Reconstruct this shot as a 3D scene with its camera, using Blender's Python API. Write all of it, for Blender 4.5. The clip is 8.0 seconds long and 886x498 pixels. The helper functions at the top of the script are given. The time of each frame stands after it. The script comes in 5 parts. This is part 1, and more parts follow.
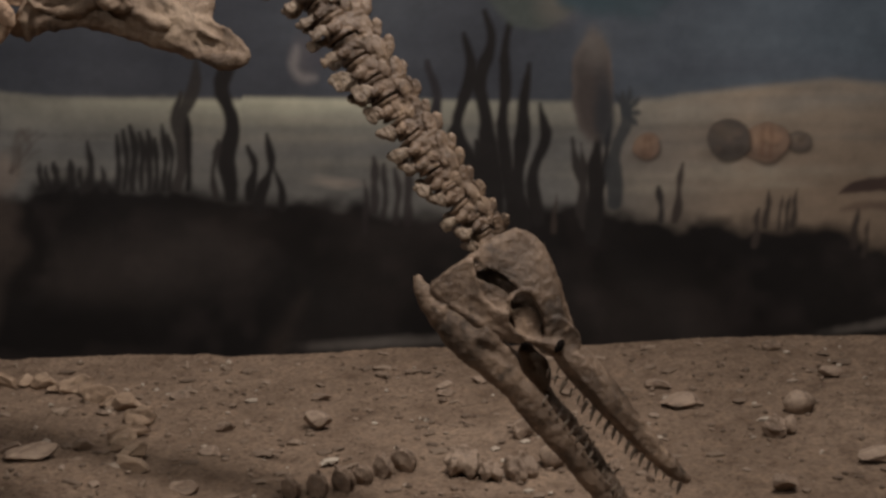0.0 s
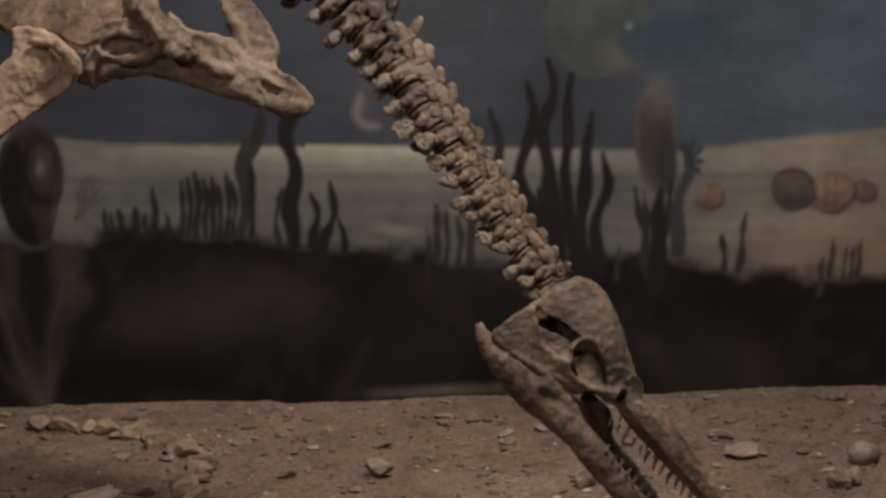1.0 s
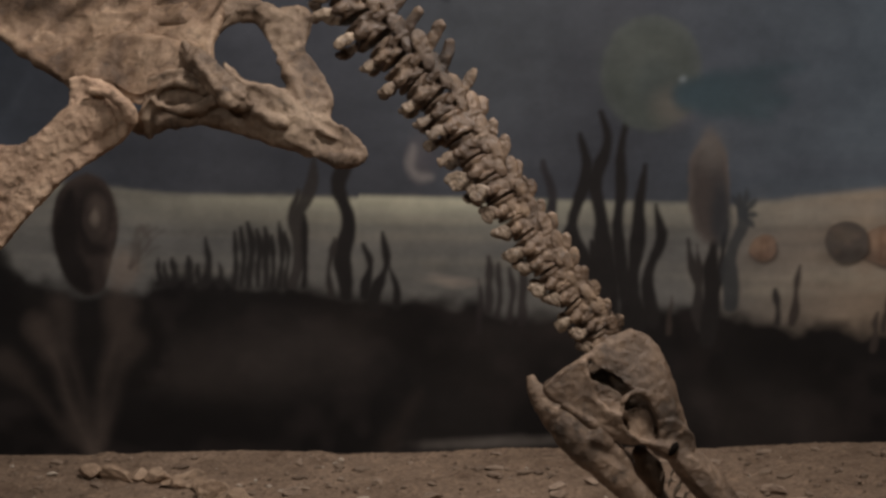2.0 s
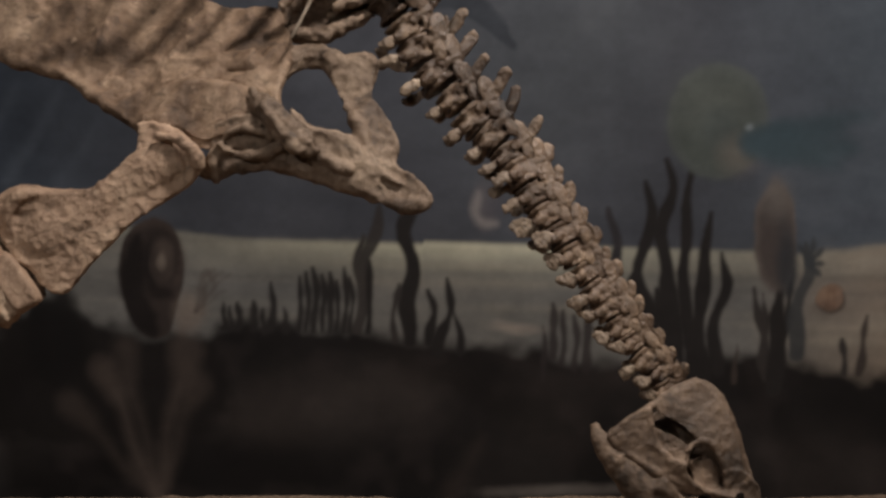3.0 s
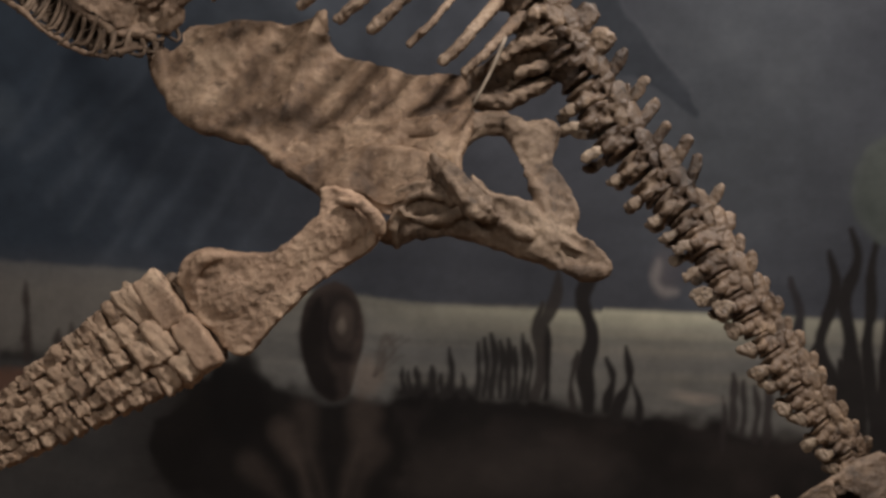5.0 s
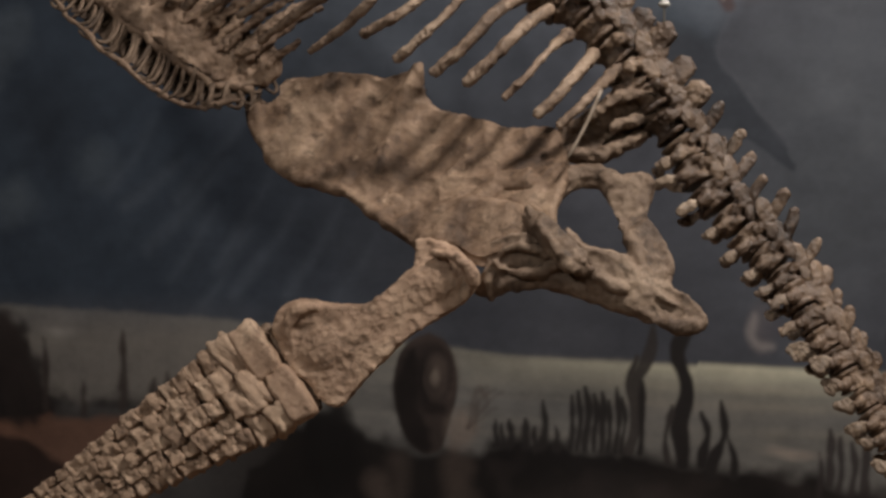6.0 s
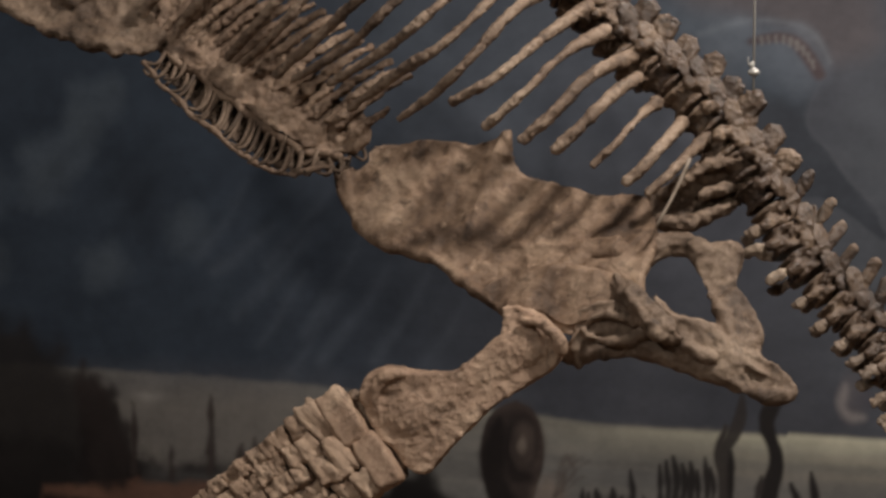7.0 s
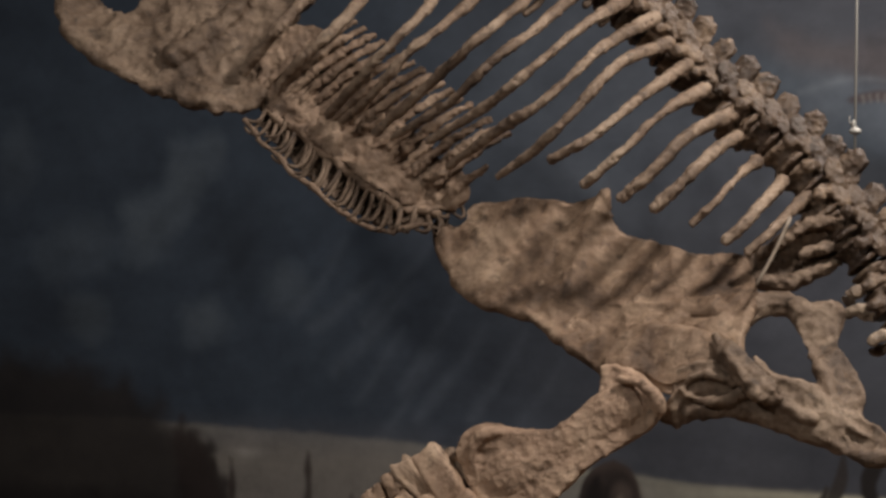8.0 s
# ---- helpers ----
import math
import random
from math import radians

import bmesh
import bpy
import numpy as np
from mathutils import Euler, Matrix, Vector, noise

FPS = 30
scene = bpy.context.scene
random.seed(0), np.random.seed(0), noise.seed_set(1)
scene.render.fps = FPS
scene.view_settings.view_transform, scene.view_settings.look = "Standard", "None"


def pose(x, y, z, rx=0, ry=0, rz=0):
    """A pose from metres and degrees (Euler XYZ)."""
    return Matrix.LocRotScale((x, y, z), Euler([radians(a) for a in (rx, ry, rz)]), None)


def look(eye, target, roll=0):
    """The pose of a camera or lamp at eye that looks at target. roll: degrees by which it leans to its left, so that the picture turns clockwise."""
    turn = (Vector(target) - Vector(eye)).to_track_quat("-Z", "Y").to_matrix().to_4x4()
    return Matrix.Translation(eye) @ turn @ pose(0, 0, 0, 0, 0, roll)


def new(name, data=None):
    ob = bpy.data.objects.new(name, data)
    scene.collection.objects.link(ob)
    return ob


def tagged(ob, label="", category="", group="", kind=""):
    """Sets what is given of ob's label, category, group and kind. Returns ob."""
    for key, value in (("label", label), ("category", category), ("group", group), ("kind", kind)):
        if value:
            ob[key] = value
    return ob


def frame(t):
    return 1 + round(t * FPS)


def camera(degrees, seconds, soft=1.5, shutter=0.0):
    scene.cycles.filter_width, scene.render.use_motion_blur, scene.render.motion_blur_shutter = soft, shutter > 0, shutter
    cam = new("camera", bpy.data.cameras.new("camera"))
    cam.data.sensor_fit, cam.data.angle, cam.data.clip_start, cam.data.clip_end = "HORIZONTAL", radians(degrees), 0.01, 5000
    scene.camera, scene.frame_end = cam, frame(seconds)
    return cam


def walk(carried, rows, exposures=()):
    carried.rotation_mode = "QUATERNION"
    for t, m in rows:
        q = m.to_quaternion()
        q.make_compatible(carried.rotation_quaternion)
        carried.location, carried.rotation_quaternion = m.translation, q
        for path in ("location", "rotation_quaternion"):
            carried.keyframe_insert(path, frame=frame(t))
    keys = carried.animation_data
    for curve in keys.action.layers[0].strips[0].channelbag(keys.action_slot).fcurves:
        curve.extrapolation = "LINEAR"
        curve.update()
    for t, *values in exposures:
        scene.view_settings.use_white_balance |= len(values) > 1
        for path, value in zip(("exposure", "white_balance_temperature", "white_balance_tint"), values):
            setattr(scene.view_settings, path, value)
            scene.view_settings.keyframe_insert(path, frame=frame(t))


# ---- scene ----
cam = camera(26.0, 8.0, soft=2.9)
EYE = 1.6
# a tripod head turns on the spot: seconds, yaw, pitch, roll
ROWS = [
    (0.0, -0.000, -14.000, -0.000),
    (0.5, 1.020, -13.348, 0.176),
    (1.0, 1.864, -12.570, 0.192),
    (1.5, 2.653, -11.787, 0.140),
    (3.0, 5.458, -9.648, -0.026),
    (3.5, 6.700, -9.062, -0.034),
    (4.0, 8.056, -8.624, 0.039),
    (4.5, 9.427, -8.199, 0.077),
    (6.0, 13.691, -6.097, 0.022),
    (6.5, 15.013, -5.085, -0.017),
    (7.0, 16.326, -4.092, -0.084),
    (7.5, 17.767, -3.191, -0.139),
    (8.0, 19.263, -2.379, -0.252),
]
walk(cam, [(t, pose(0, 0, EYE, 90 + p, r, y)) for t, y, p, r in ROWS])

# ---- light: ceiling spots of a dim museum hall, with two added fills ----
world = bpy.data.worlds.new("hall_dim")
scene.world = world
world.use_nodes = True
world.node_tree.nodes["Background"].inputs[0].default_value = (0.03, 0.03, 0.034, 1)


WARM = (1, 0.93, 0.88)


def spot(name, eye, target, watts, size, blend=0.7, radius=0.06, color=(1, 0.86, 0.72)):
    l = bpy.data.lights.new(name, "SPOT")
    l.energy, l.spot_size, l.spot_blend, l.shadow_soft_size, l.color = watts, radians(size), blend, radius, color
    o = new(name, l)
    o.matrix_world = look(eye, target)
    return o


spot("key_spot", (0.6, 3.1, 3.75), (-0.7, 4.1, 1.0), 470, 116, 1.0, radius=0.17, color=WARM)
spot("right_spot", (1.7, 0.6, 3.6), (-0.4, 4.6, 1.0), 80, 70, radius=0.04, color=WARM)
# unseen fill, added to brighten the west wall and the flipper
spot("left_fill", (-2.8, 0.6, 3.6), (-1.65, 4.15, 1.05), 182, 74, radius=0.10, color=WARM)
# unseen soft fill, added in front to lift the mural
spot("front_fill", (-0.9, -1.2, 3.7), (-1.6, 5.0, 1.0), 30, 62, radius=0.25, color=WARM)
spot("sand_spot_right", (1.75, 4.95, 3.7), (0.55, 4.45, 0.0), 74, 66, 1.0, 0.04, WARM)
spot("sand_spot_left", (0.1, 4.95, 3.7), (-0.9, 4.45, 0.0), 126, 62, 1.0, 0.04, WARM)
scene.view_settings.exposure = -0.27


# ---- materials ----
def nodes_of(name, rough=0.7, spec=0.3):
    m = bpy.data.materials.new(name)
    m.use_nodes = True
    nt = m.node_tree
    b = nt.nodes["Principled BSDF"]
    b.inputs["Roughness"].default_value = rough
    b.inputs["Specular IOR Level"].default_value = spec
    return m, nt, b


def noise_node(nt, vec, scale, detail=5, rough=0.6):
    n = nt.nodes.new("ShaderNodeTexNoise")
    n.inputs["Scale"].default_value, n.inputs["Detail"].default_value, n.inputs["Roughness"].default_value = scale, detail, rough
    nt.links.new(vec, n.inputs["Vector"])
    return n.outputs["Fac"]


def ramp(nt, fac, stops):
    r = nt.nodes.new("ShaderNodeValToRGB")
    e = r.color_ramp.elements
    while len(e) < len(stops):
        e.new(0.5)
    for el, (p, c) in zip(e, stops):
        el.position, el.color = p, (*c, 1)
    nt.links.new(fac, r.inputs["Fac"])
    return r.outputs["Color"]


def mix(nt, fac, a, b, kind="MIX"):
    n = nt.nodes.new("ShaderNodeMix")
    n.data_type, n.blend_type = "RGBA", kind
    for sock, v in ((n.inputs[0], fac), (n.inputs[6], a), (n.inputs[7], b)):
        if isinstance(v, (int, float)):
            sock.default_value = v
        elif isinstance(v, tuple):
            sock.default_value = (*v, 1)
        else:
            nt.links.new(v, sock)
    return n.outputs[2]


def bump(nt, bsdf, heights):
    last = None
    for h, strength, dist in heights:
        n = nt.nodes.new("ShaderNodeBump")
        n.inputs["Strength"].default_value, n.inputs["Distance"].default_value = strength, dist
        nt.links.new(h, n.inputs["Height"])
        if last:
            nt.links.new(last, n.inputs["Normal"])
        last = n.outputs["Normal"]
    nt.links.new(last, bsdf.inputs["Normal"])


def place(nt, unit=1.0):
    """Object coordinates in metres (unit: metres in one unit of the mesh), shifted at random for each object."""
    c = nt.nodes.new("ShaderNodeVectorMath")
    c.operation = "SCALE"
    c.inputs["Scale"].default_value = unit
    nt.links.new(nt.nodes.new("ShaderNodeTexCoord").outputs["Object"], c.inputs[0])
    c = c.outputs[0]
    i = nt.nodes.new("ShaderNodeObjectInfo").outputs["Random"]
    s = nt.nodes.new("ShaderNodeVectorMath")
    s.operation = "SCALE"
    s.inputs[0].default_value = (37, 53, 71)
    nt.links.new(i, s.inputs["Scale"])
    a = nt.nodes.new("ShaderNodeVectorMath")
    nt.links.new(c, a.inputs[0]), nt.links.new(s.outputs[0], a.inputs[1])
    return a.outputs[0], i


def bone(name, dark, mid, pale, rough=0.62, spec=0.3, fine=1.0, unit=1.0):
    m, nt, b = nodes_of(name, rough, spec)
    v, rnd = place(nt, unit)
    patches = noise_node(nt, v, 9, 4)
    grain = noise_node(nt, v, 70, 6, 0.7)
    pits = noise_node(nt, v, 190, 3, 0.6)
    col = ramp(nt, patches, [(0.30, dark), (0.48, mid), (0.72, pale)])
    col = mix(nt, 0.75, col, ramp(nt, grain, [(0.30, (0.60, 0.55, 0.52)), (0.52, (1, 1, 1)), (0.75, (1.25, 1.2, 1.12))]), "MULTIPLY")
    col = mix(nt, ramp(nt, noise_node(nt, v, 22, 3), [(0.58, (0, 0, 0)), (0.70, (0.7, 0.7, 0.7))]), col, tuple(0.55 * x for x in dark))
    col = mix(nt, ramp(nt, noise_node(nt, v, 33, 5), [(0.62, (0, 0, 0)), (0.72, (0.6, 0.6, 0.6))]), col, tuple(1.2 * x for x in pale))
    wav = nt.nodes.new("ShaderNodeTexNoise")
    wav.inputs["Scale"].default_value, wav.inputs["Detail"].default_value = 14, 3
    nt.links.new(v, wav.inputs["Vector"])
    shift_ = nt.nodes.new("ShaderNodeVectorMath")
    shift_.operation = "MULTIPLY_ADD"
    shift_.inputs[1].default_value = (0.09, 0.09, 0.09)
    nt.links.new(wav.outputs["Color"], shift_.inputs[0]), nt.links.new(v, shift_.inputs[2])
    vor = nt.nodes.new("ShaderNodeTexVoronoi")
    vor.feature = "DISTANCE_TO_EDGE"
    vor.inputs["Scale"].default_value = 10
    nt.links.new(shift_.outputs[0], vor.inputs["Vector"])
    crack = ramp(nt, vor.outputs["Distance"], [(0.0, (0.35, 0.35, 0.35)), (0.03, (1, 1, 1))])
    some = ramp(nt, noise_node(nt, v, 7, 2), [(0.46, (0, 0, 0)), (0.62, (0.6, 0.6, 0.6))])
    col = mix(nt, some, col, mix(nt, 1.0, col, crack, "MULTIPLY"))
    nt.links.new(col, b.inputs["Base Color"])
    bump(nt, b, [(patches, 0.4, 0.01), (crack, 0.12 * fine, 0.003), (grain, 0.7 * fine, 0.006), (pits, 0.5 * fine, 0.002)])
    return m


BONE = bone("fossil_bone", (0.086, 0.055, 0.036), (0.218, 0.147, 0.099), (0.375, 0.27, 0.188))
BONE_LOW = bone("glossy_bone", (0.040, 0.025, 0.016), (0.138, 0.089, 0.057), (0.36, 0.252, 0.166), rough=0.40, spec=0.5, fine=1.3, unit=0.045)
BONE_NECK = bone("varnished_bone", (0.026, 0.016, 0.010), (0.092, 0.059, 0.038), (0.29, 0.204, 0.136), rough=0.40, spec=0.5, fine=1.3, unit=0.052)
BONE_RIBLET = bone("pale_neck_bone", (0.105, 0.074, 0.051), (0.235, 0.172, 0.120), (0.38, 0.295, 0.212), rough=0.45, spec=0.45, unit=0.052)
BONE_LIMB = bone("limb_bone", (0.23, 0.152, 0.102), (0.365, 0.245, 0.166), (0.54, 0.39, 0.272), fine=1.0)
BONE_PLATE = bone("breast_bone", (0.070, 0.043, 0.027), (0.200, 0.130, 0.084), (0.37, 0.262, 0.178), fine=1.0)
BONE_RIB = bone("rib_bone", (0.085, 0.056, 0.038), (0.235, 0.162, 0.110), (0.43, 0.32, 0.228), rough=0.5, spec=0.4, fine=1.5)
BONE_MID = bone("girdle_bone", (0.070, 0.047, 0.032), (0.175, 0.122, 0.084), (0.31, 0.228, 0.160))
# warmer flipper bone, also paler: its stronger lighting is put into the colour
BONE_FIN = bone("flipper_bone", (0.22, 0.147, 0.099), (0.40, 0.276, 0.188), (0.56, 0.41, 0.29), fine=1.5, unit=0.055)
BONE_SKULL = bone("skull_bone", (0.048, 0.032, 0.021), (0.150, 0.101, 0.068), (0.34, 0.238, 0.163), rough=0.5, spec=0.4, fine=1.2)
# darker copy of the bone, with the shade of far and inner parts in its colour
BONE_DARK = bone("shaded_dark_bone", (0.06, 0.041, 0.028), (0.13, 0.089, 0.060), (0.22, 0.156, 0.107))
TOOTH = bone("tooth_enamel", (0.10, 0.075, 0.055), (0.20, 0.155, 0.115), (0.33, 0.27, 0.20), rough=0.35, spec=0.5)
FOSSIL_PALE = bone("pale_fossil", (0.18, 0.12, 0.078), (0.31, 0.217, 0.148), (0.42, 0.31, 0.22), unit=0.04)
STONE = bone("brown_stone", (0.16, 0.113, 0.081), (0.27, 0.195, 0.142), (0.38, 0.285, 0.212), unit=0.04)
STONE_PALE = bone("pale_stone", (0.26, 0.22, 0.17), (0.40, 0.34, 0.27), (0.52, 0.45, 0.36), unit=0.01)

SAND, nt, b = nodes_of("sand", 0.92, 0.15)
v, _ = place(nt)
n1, n2, n3, n4 = (noise_node(nt, v, s, d) for s, d in ((1.6, 5), (14, 6), (75, 5), (260, 3)))
col = ramp(nt, n1, [(0.3, (0.165, 0.115, 0.081)), (0.55, (0.215, 0.152, 0.109)), (0.75, (0.265, 0.192, 0.139))])
col = mix(nt, 0.8, col, ramp(nt, n2, [(0.3, (0.62, 0.58, 0.55)), (0.5, (1, 1, 1)), (0.72, (1.25, 1.22, 1.18))]), "MULTIPLY")
col = mix(nt, 0.8, col, ramp(nt, n3, [(0.34, (0.62, 0.58, 0.56)), (0.5, (1, 1, 1)), (0.68, (1.3, 1.26, 1.2))]), "MULTIPLY")
nt.links.new(col, b.inputs["Base Color"])
bump(nt, b, [(n2, 0.9, 0.035), (n3, 0.7, 0.010), (n4, 0.6, 0.003)])

PAINT, nt, b = nodes_of("mural_paint", 0.65, 0.25)
at = nt.nodes.new("ShaderNodeAttribute")
at.attribute_name = "pigment"
v, _ = place(nt)
brush = nt.nodes.new("ShaderNodeMapping")
brush.inputs["Scale"].default_value = (1, 1, 3)
nt.links.new(v, brush.inputs["Vector"])
strokes = noise_node(nt, brush.outputs[0], 5, 6, 0.6)
col = mix(nt, 0.32, at.outputs["Color"], ramp(nt, strokes, [(0.3, (0.72, 0.72, 0.74)), (0.5, (1, 1, 1)), (0.7, (1.3, 1.28, 1.24))]), "MULTIPLY")
col = mix(nt, 0.35, col, ramp(nt, noise_node(nt, v, 5, 5), [(0.3, (0.6, 0.6, 0.62)), (0.5, (1, 1, 1)), (0.7, (1.35, 1.32, 1.28))]), "MULTIPLY")
nt.links.new(col, b.inputs["Base Color"])
bump(nt, b, [(strokes, 0.15, 0.004)])

PLASTER, nt, b = nodes_of("dark_plaster", 0.9, 0.1)
v, _ = place(nt)
nt.links.new(ramp(nt, noise_node(nt, v, 3, 5), [(0.3, (0.035, 0.034, 0.036)), (0.7, (0.06, 0.058, 0.06))]), b.inputs["Base Color"])

WIRE, nt, b = nodes_of("steel_wire", 0.35, 0.5)
b.inputs["Base Color"].default_value, b.inputs["Metallic"].default_value = (0.40, 0.38, 0.34, 1), 0.2
ROD, nt, b = nodes_of("painted_rod", 0.5, 0.4)
v, _ = place(nt)
nt.links.new(ramp(nt, noise_node(nt, v, 40, 4), [(0.3, (0.17, 0.13, 0.09)), (0.7, (0.32, 0.26, 0.20))]), b.inputs["Base Color"])


# ---- shaping helpers ----
def spline(points, n):
    """n places evenly spread along a smooth curve through points of any dimension."""
    p = np.array(points, float)
    p = np.vstack([2 * p[0] - p[1], p, 2 * p[-1] - p[-2]])
    out = []
    for i in range(1, len(p) - 2):
        for t in np.linspace(0, 1, 24, endpoint=False):
            a, b_, c, d = p[i - 1], p[i], p[i + 1], p[i + 2]
            out.append(0.5 * (2 * b_ + (c - a) * t + (2 * a - 5 * b_ + 4 * c - d) * t * t + (3 * b_ - a - 3 * c + d) * t ** 3))
    out.append(p[-2])
    out = np.array(out)
    s = np.r_[0, np.cumsum(np.linalg.norm(np.diff(out[:, :3], axis=0), axis=1))]
    at_ = np.linspace(0, s[-1], n)
    return np.stack([np.interp(at_, s, out[:, k]) for k in range(out.shape[1])], 1)


def tube(bm, points, n=10, seg=10, flat=1.0, side=(0, 1, 0)):
    """A closed sweep along points (x, y, z, radius); flat scales it along side."""
    c = spline(points, n)
    side = Vector(side).normalized()
    rings = []
    for i in range(n):
        t = Vector(c[min(i + 1, n - 1), :3] - c[max(i - 1, 0), :3]).normalized()
        u = t.cross(side)
        u = u.normalized() if u.length > 1e-3 else t.orthogonal().normalized()
        w = u.cross(t).normalized() * flat
        r = float(c[i, 3])
        rings.append([bm.verts.new(Vector(c[i, :3]) + r * (math.cos(a) * u + math.sin(a) * w)) for a in (2 * math.pi * k / seg for k in range(seg))])
    for p, q in zip(rings, rings[1:]):
        for k in range(seg):
            bm.faces.new((p[k], p[(k + 1) % seg], q[(k + 1) % seg], q[k]))
    for ring, sign, i in ((rings[0], -1, 0), (rings[-1], 1, n - 1)):
        t = Vector(c[min(i + 1, n - 1), :3] - c[max(i - 1, 0), :3]).normalized()
        tip = bm.verts.new(Vector(c[i, :3]) + t * (sign * 0.6 * float(c[i, 3])))
        for k in range(seg):
            f = (ring[k], ring[(k + 1) % seg], tip)
            bm.faces.new(f if sign > 0 else f[::-1])


def slab(bm, outline, thick, smooth=4):
    """A plate: a smooth closed outline of places, given depth along y."""
    pts = list(outline)
    c = spline(pts + [pts[0]], smooth * len(pts))[:-1]
    front = [bm.verts.new((x, y - thick / 2, z)) for x, y, z in c]
    back = [bm.verts.new((x, y + thick / 2, z)) for x, y, z in c]
    bm.faces.new(front), bm.faces.new(back[::-1])
    for i in range(len(c)):
        j = (i + 1) % len(c)
        bm.faces.new((front[j], front[i], back[i], back[j]))


def ball(bm, centre, radii, turn=None, sub=2):
    m_ = Matrix.LocRotScale(Vector(centre), turn, Vector(radii))
    bmesh.ops.create_icosphere(bm, subdivisions=sub, radius=1, matrix=m_)


def sculpt(bm, voxel, relief, seed=0, smooth=4):
    """Melts the overlapping volumes of bm into one bone and roughens it: relief is (size, depth) pairs, cracks where depth is negative, craggy where a third value is given."""
    bmesh.ops.triangulate(bm, faces=[f for f in bm.faces if len(f.verts) > 4])
    bmesh.ops.recalc_face_normals(bm, faces=bm.faces)
    me = bpy.data.meshes.new("raw")
    bm.to_mesh(me), bm.free()
    ob = new("raw", me)
    r = ob.modifiers.new("melt", "REMESH")
    r.mode, r.voxel_size, r.use_smooth_shade = "VOXEL", voxel, True
    s = ob.modifiers.new("soften", "SMOOTH")
    s.factor, s.iterations = 0.5, smooth
    bpy.context.view_layer.update()
    out = bpy.data.meshes.new_from_object(ob.evaluated_get(bpy.context.evaluated_depsgraph_get()))
    bpy.data.objects.remove(ob), bpy.data.meshes.remove(me)
    shift = Vector((seed * 7.3, seed * 3.1, seed * 5.7))
    moves = []
    for vert in out.vertices:
        d = 0.0
        for size, depth, *craggy in relief:
            k = noise.noise(vert.co / size + shift)
            d += depth * (0.7 - 3 * abs(k)) if craggy else depth * k if depth > 0 else depth * max(0.0, 1 - 7 * abs(k))
        moves.append(vert.co + vert.normal * d)
    for vert, co in zip(out.vertices, moves):
        vert.co = co
    for f in out.polygons:
        f.use_smooth = True
    return out


def mesh_of(bm, name="mesh", smooth=True):
    me = bpy.data.meshes.new(name)
    bmesh.ops.recalc_face_normals(bm, faces=bm.faces)
    bm.to_mesh(me), bm.free()
    for f in me.polygons:
        f.use_smooth = smooth
    return me


def part(name, me, material, parent, label="", m=None):
    """One mesh object under a thing or a part."""
    if not me.materials:
        me.materials.append(material)
    o = new(name, me)
    o.parent = parent
    if m is not None:
        o.matrix_basis = m
    return tagged(o, label)


# ---- the hall: sand floor, painted rear wall, closing walls ----
WALL_Y = 5.25


def sand_height(x, y):
    z = 0.028 * x * np.clip((y - 3.9) / 1.35, 0, 1)
    return z + 0.008 * np.sin(2.3 * x + 1.1 * y) * np.sin(1.7 * y - 0.6 * x) + 0.006 * np.sin(7.1 * x + 2) * np.sin(6.3 * y + x)


def grid_mesh(name, xs, ys, height):
    X, Y = np.meshgrid(xs, ys)
    Z = height(X, Y)
    nx, ny = len(xs), len(ys)
    idx = np.arange(nx * ny).reshape(ny, nx)
    quads = np.stack([idx[:-1, :-1], idx[:-1, 1:], idx[1:, 1:], idx[1:, :-1]], -1).reshape(-1, 4)
    me = bpy.data.meshes.new(name)
    me.from_pydata(np.stack([X, Y, Z], -1).reshape(-1, 3).tolist(), [], quads.tolist())
    for f in me.polygons:
        f.use_smooth = True
    return me


def lumps(X, Y):
    rng = np.random.default_rng(3)
    z = sand_height(X, Y)
    for _ in range(1700):
        cx, cy, r = rng.uniform(-2.3, 1.9), rng.uniform(3.5, 5.3), rng.uniform(0.006, 0.03)
        k = (np.abs(X - cx) < 3 * r) & (np.abs(Y - cy) < 3 * r)
        z[k] += rng.uniform(-0.3, 0.42) * r * np.exp(-((X[k] - cx) ** 2 + (Y[k] - cy) ** 2) / (r * r))
    return z + rng.normal(0, 0.0010, X.shape)


xs = np.r_[np.arange(-4.2, -2.3, 0.1), np.arange(-2.3, 1.9, 0.009), np.arange(1.9, 3.21, 0.1)]
ys = np.r_[np.arange(-2.0, 3.5, 0.12), np.arange(3.5, 5.3, 0.009)]
floor = new("floor", grid_mesh("floor", xs, ys, lumps))
floor.data.materials.append(SAND)
tagged(floor, "brown gritty sand bed of a museum diorama", "floor", kind="structure")


def block(name, lo, hi, label, category):
    bm = bmesh.new()
    bmesh.ops.create_cube(bm, size=1)
    for q in bm.verts:
        q.co = [lo[i] + (q.co[i] + 0.5) * (hi[i] - lo[i]) for i in range(3)]
    o = new(name, mesh_of(bm, name, False))
    o.data.materials.append(PLASTER)
    return tagged(o, label, category, kind="structure")


block("wall_west", (-4.4, -2.2, -0.3), (-4.2, 5.45, 3.9), "dark painted plaster side wall of the hall", "wall")
block("wall_east", (3.2, -2.2, -0.3), (3.4, 5.45, 3.9), "dark painted plaster side wall of the hall", "wall")
block("wall_south", (-4.2, -2.2, -0.3), (3.2, -2.0, 3.9), "dark painted plaster wall behind the visitors", "wall")
block("ceiling", (-4.4, -2.2, 3.9), (3.4, 5.45, 4.1), "dark painted ceiling of the hall", "ceiling")
block("wall_base", (-4.2, WALL_Y + 0.01, -0.3), (3.2, 5.45, 3.9), "plaster core behind the painted wall", "wall")


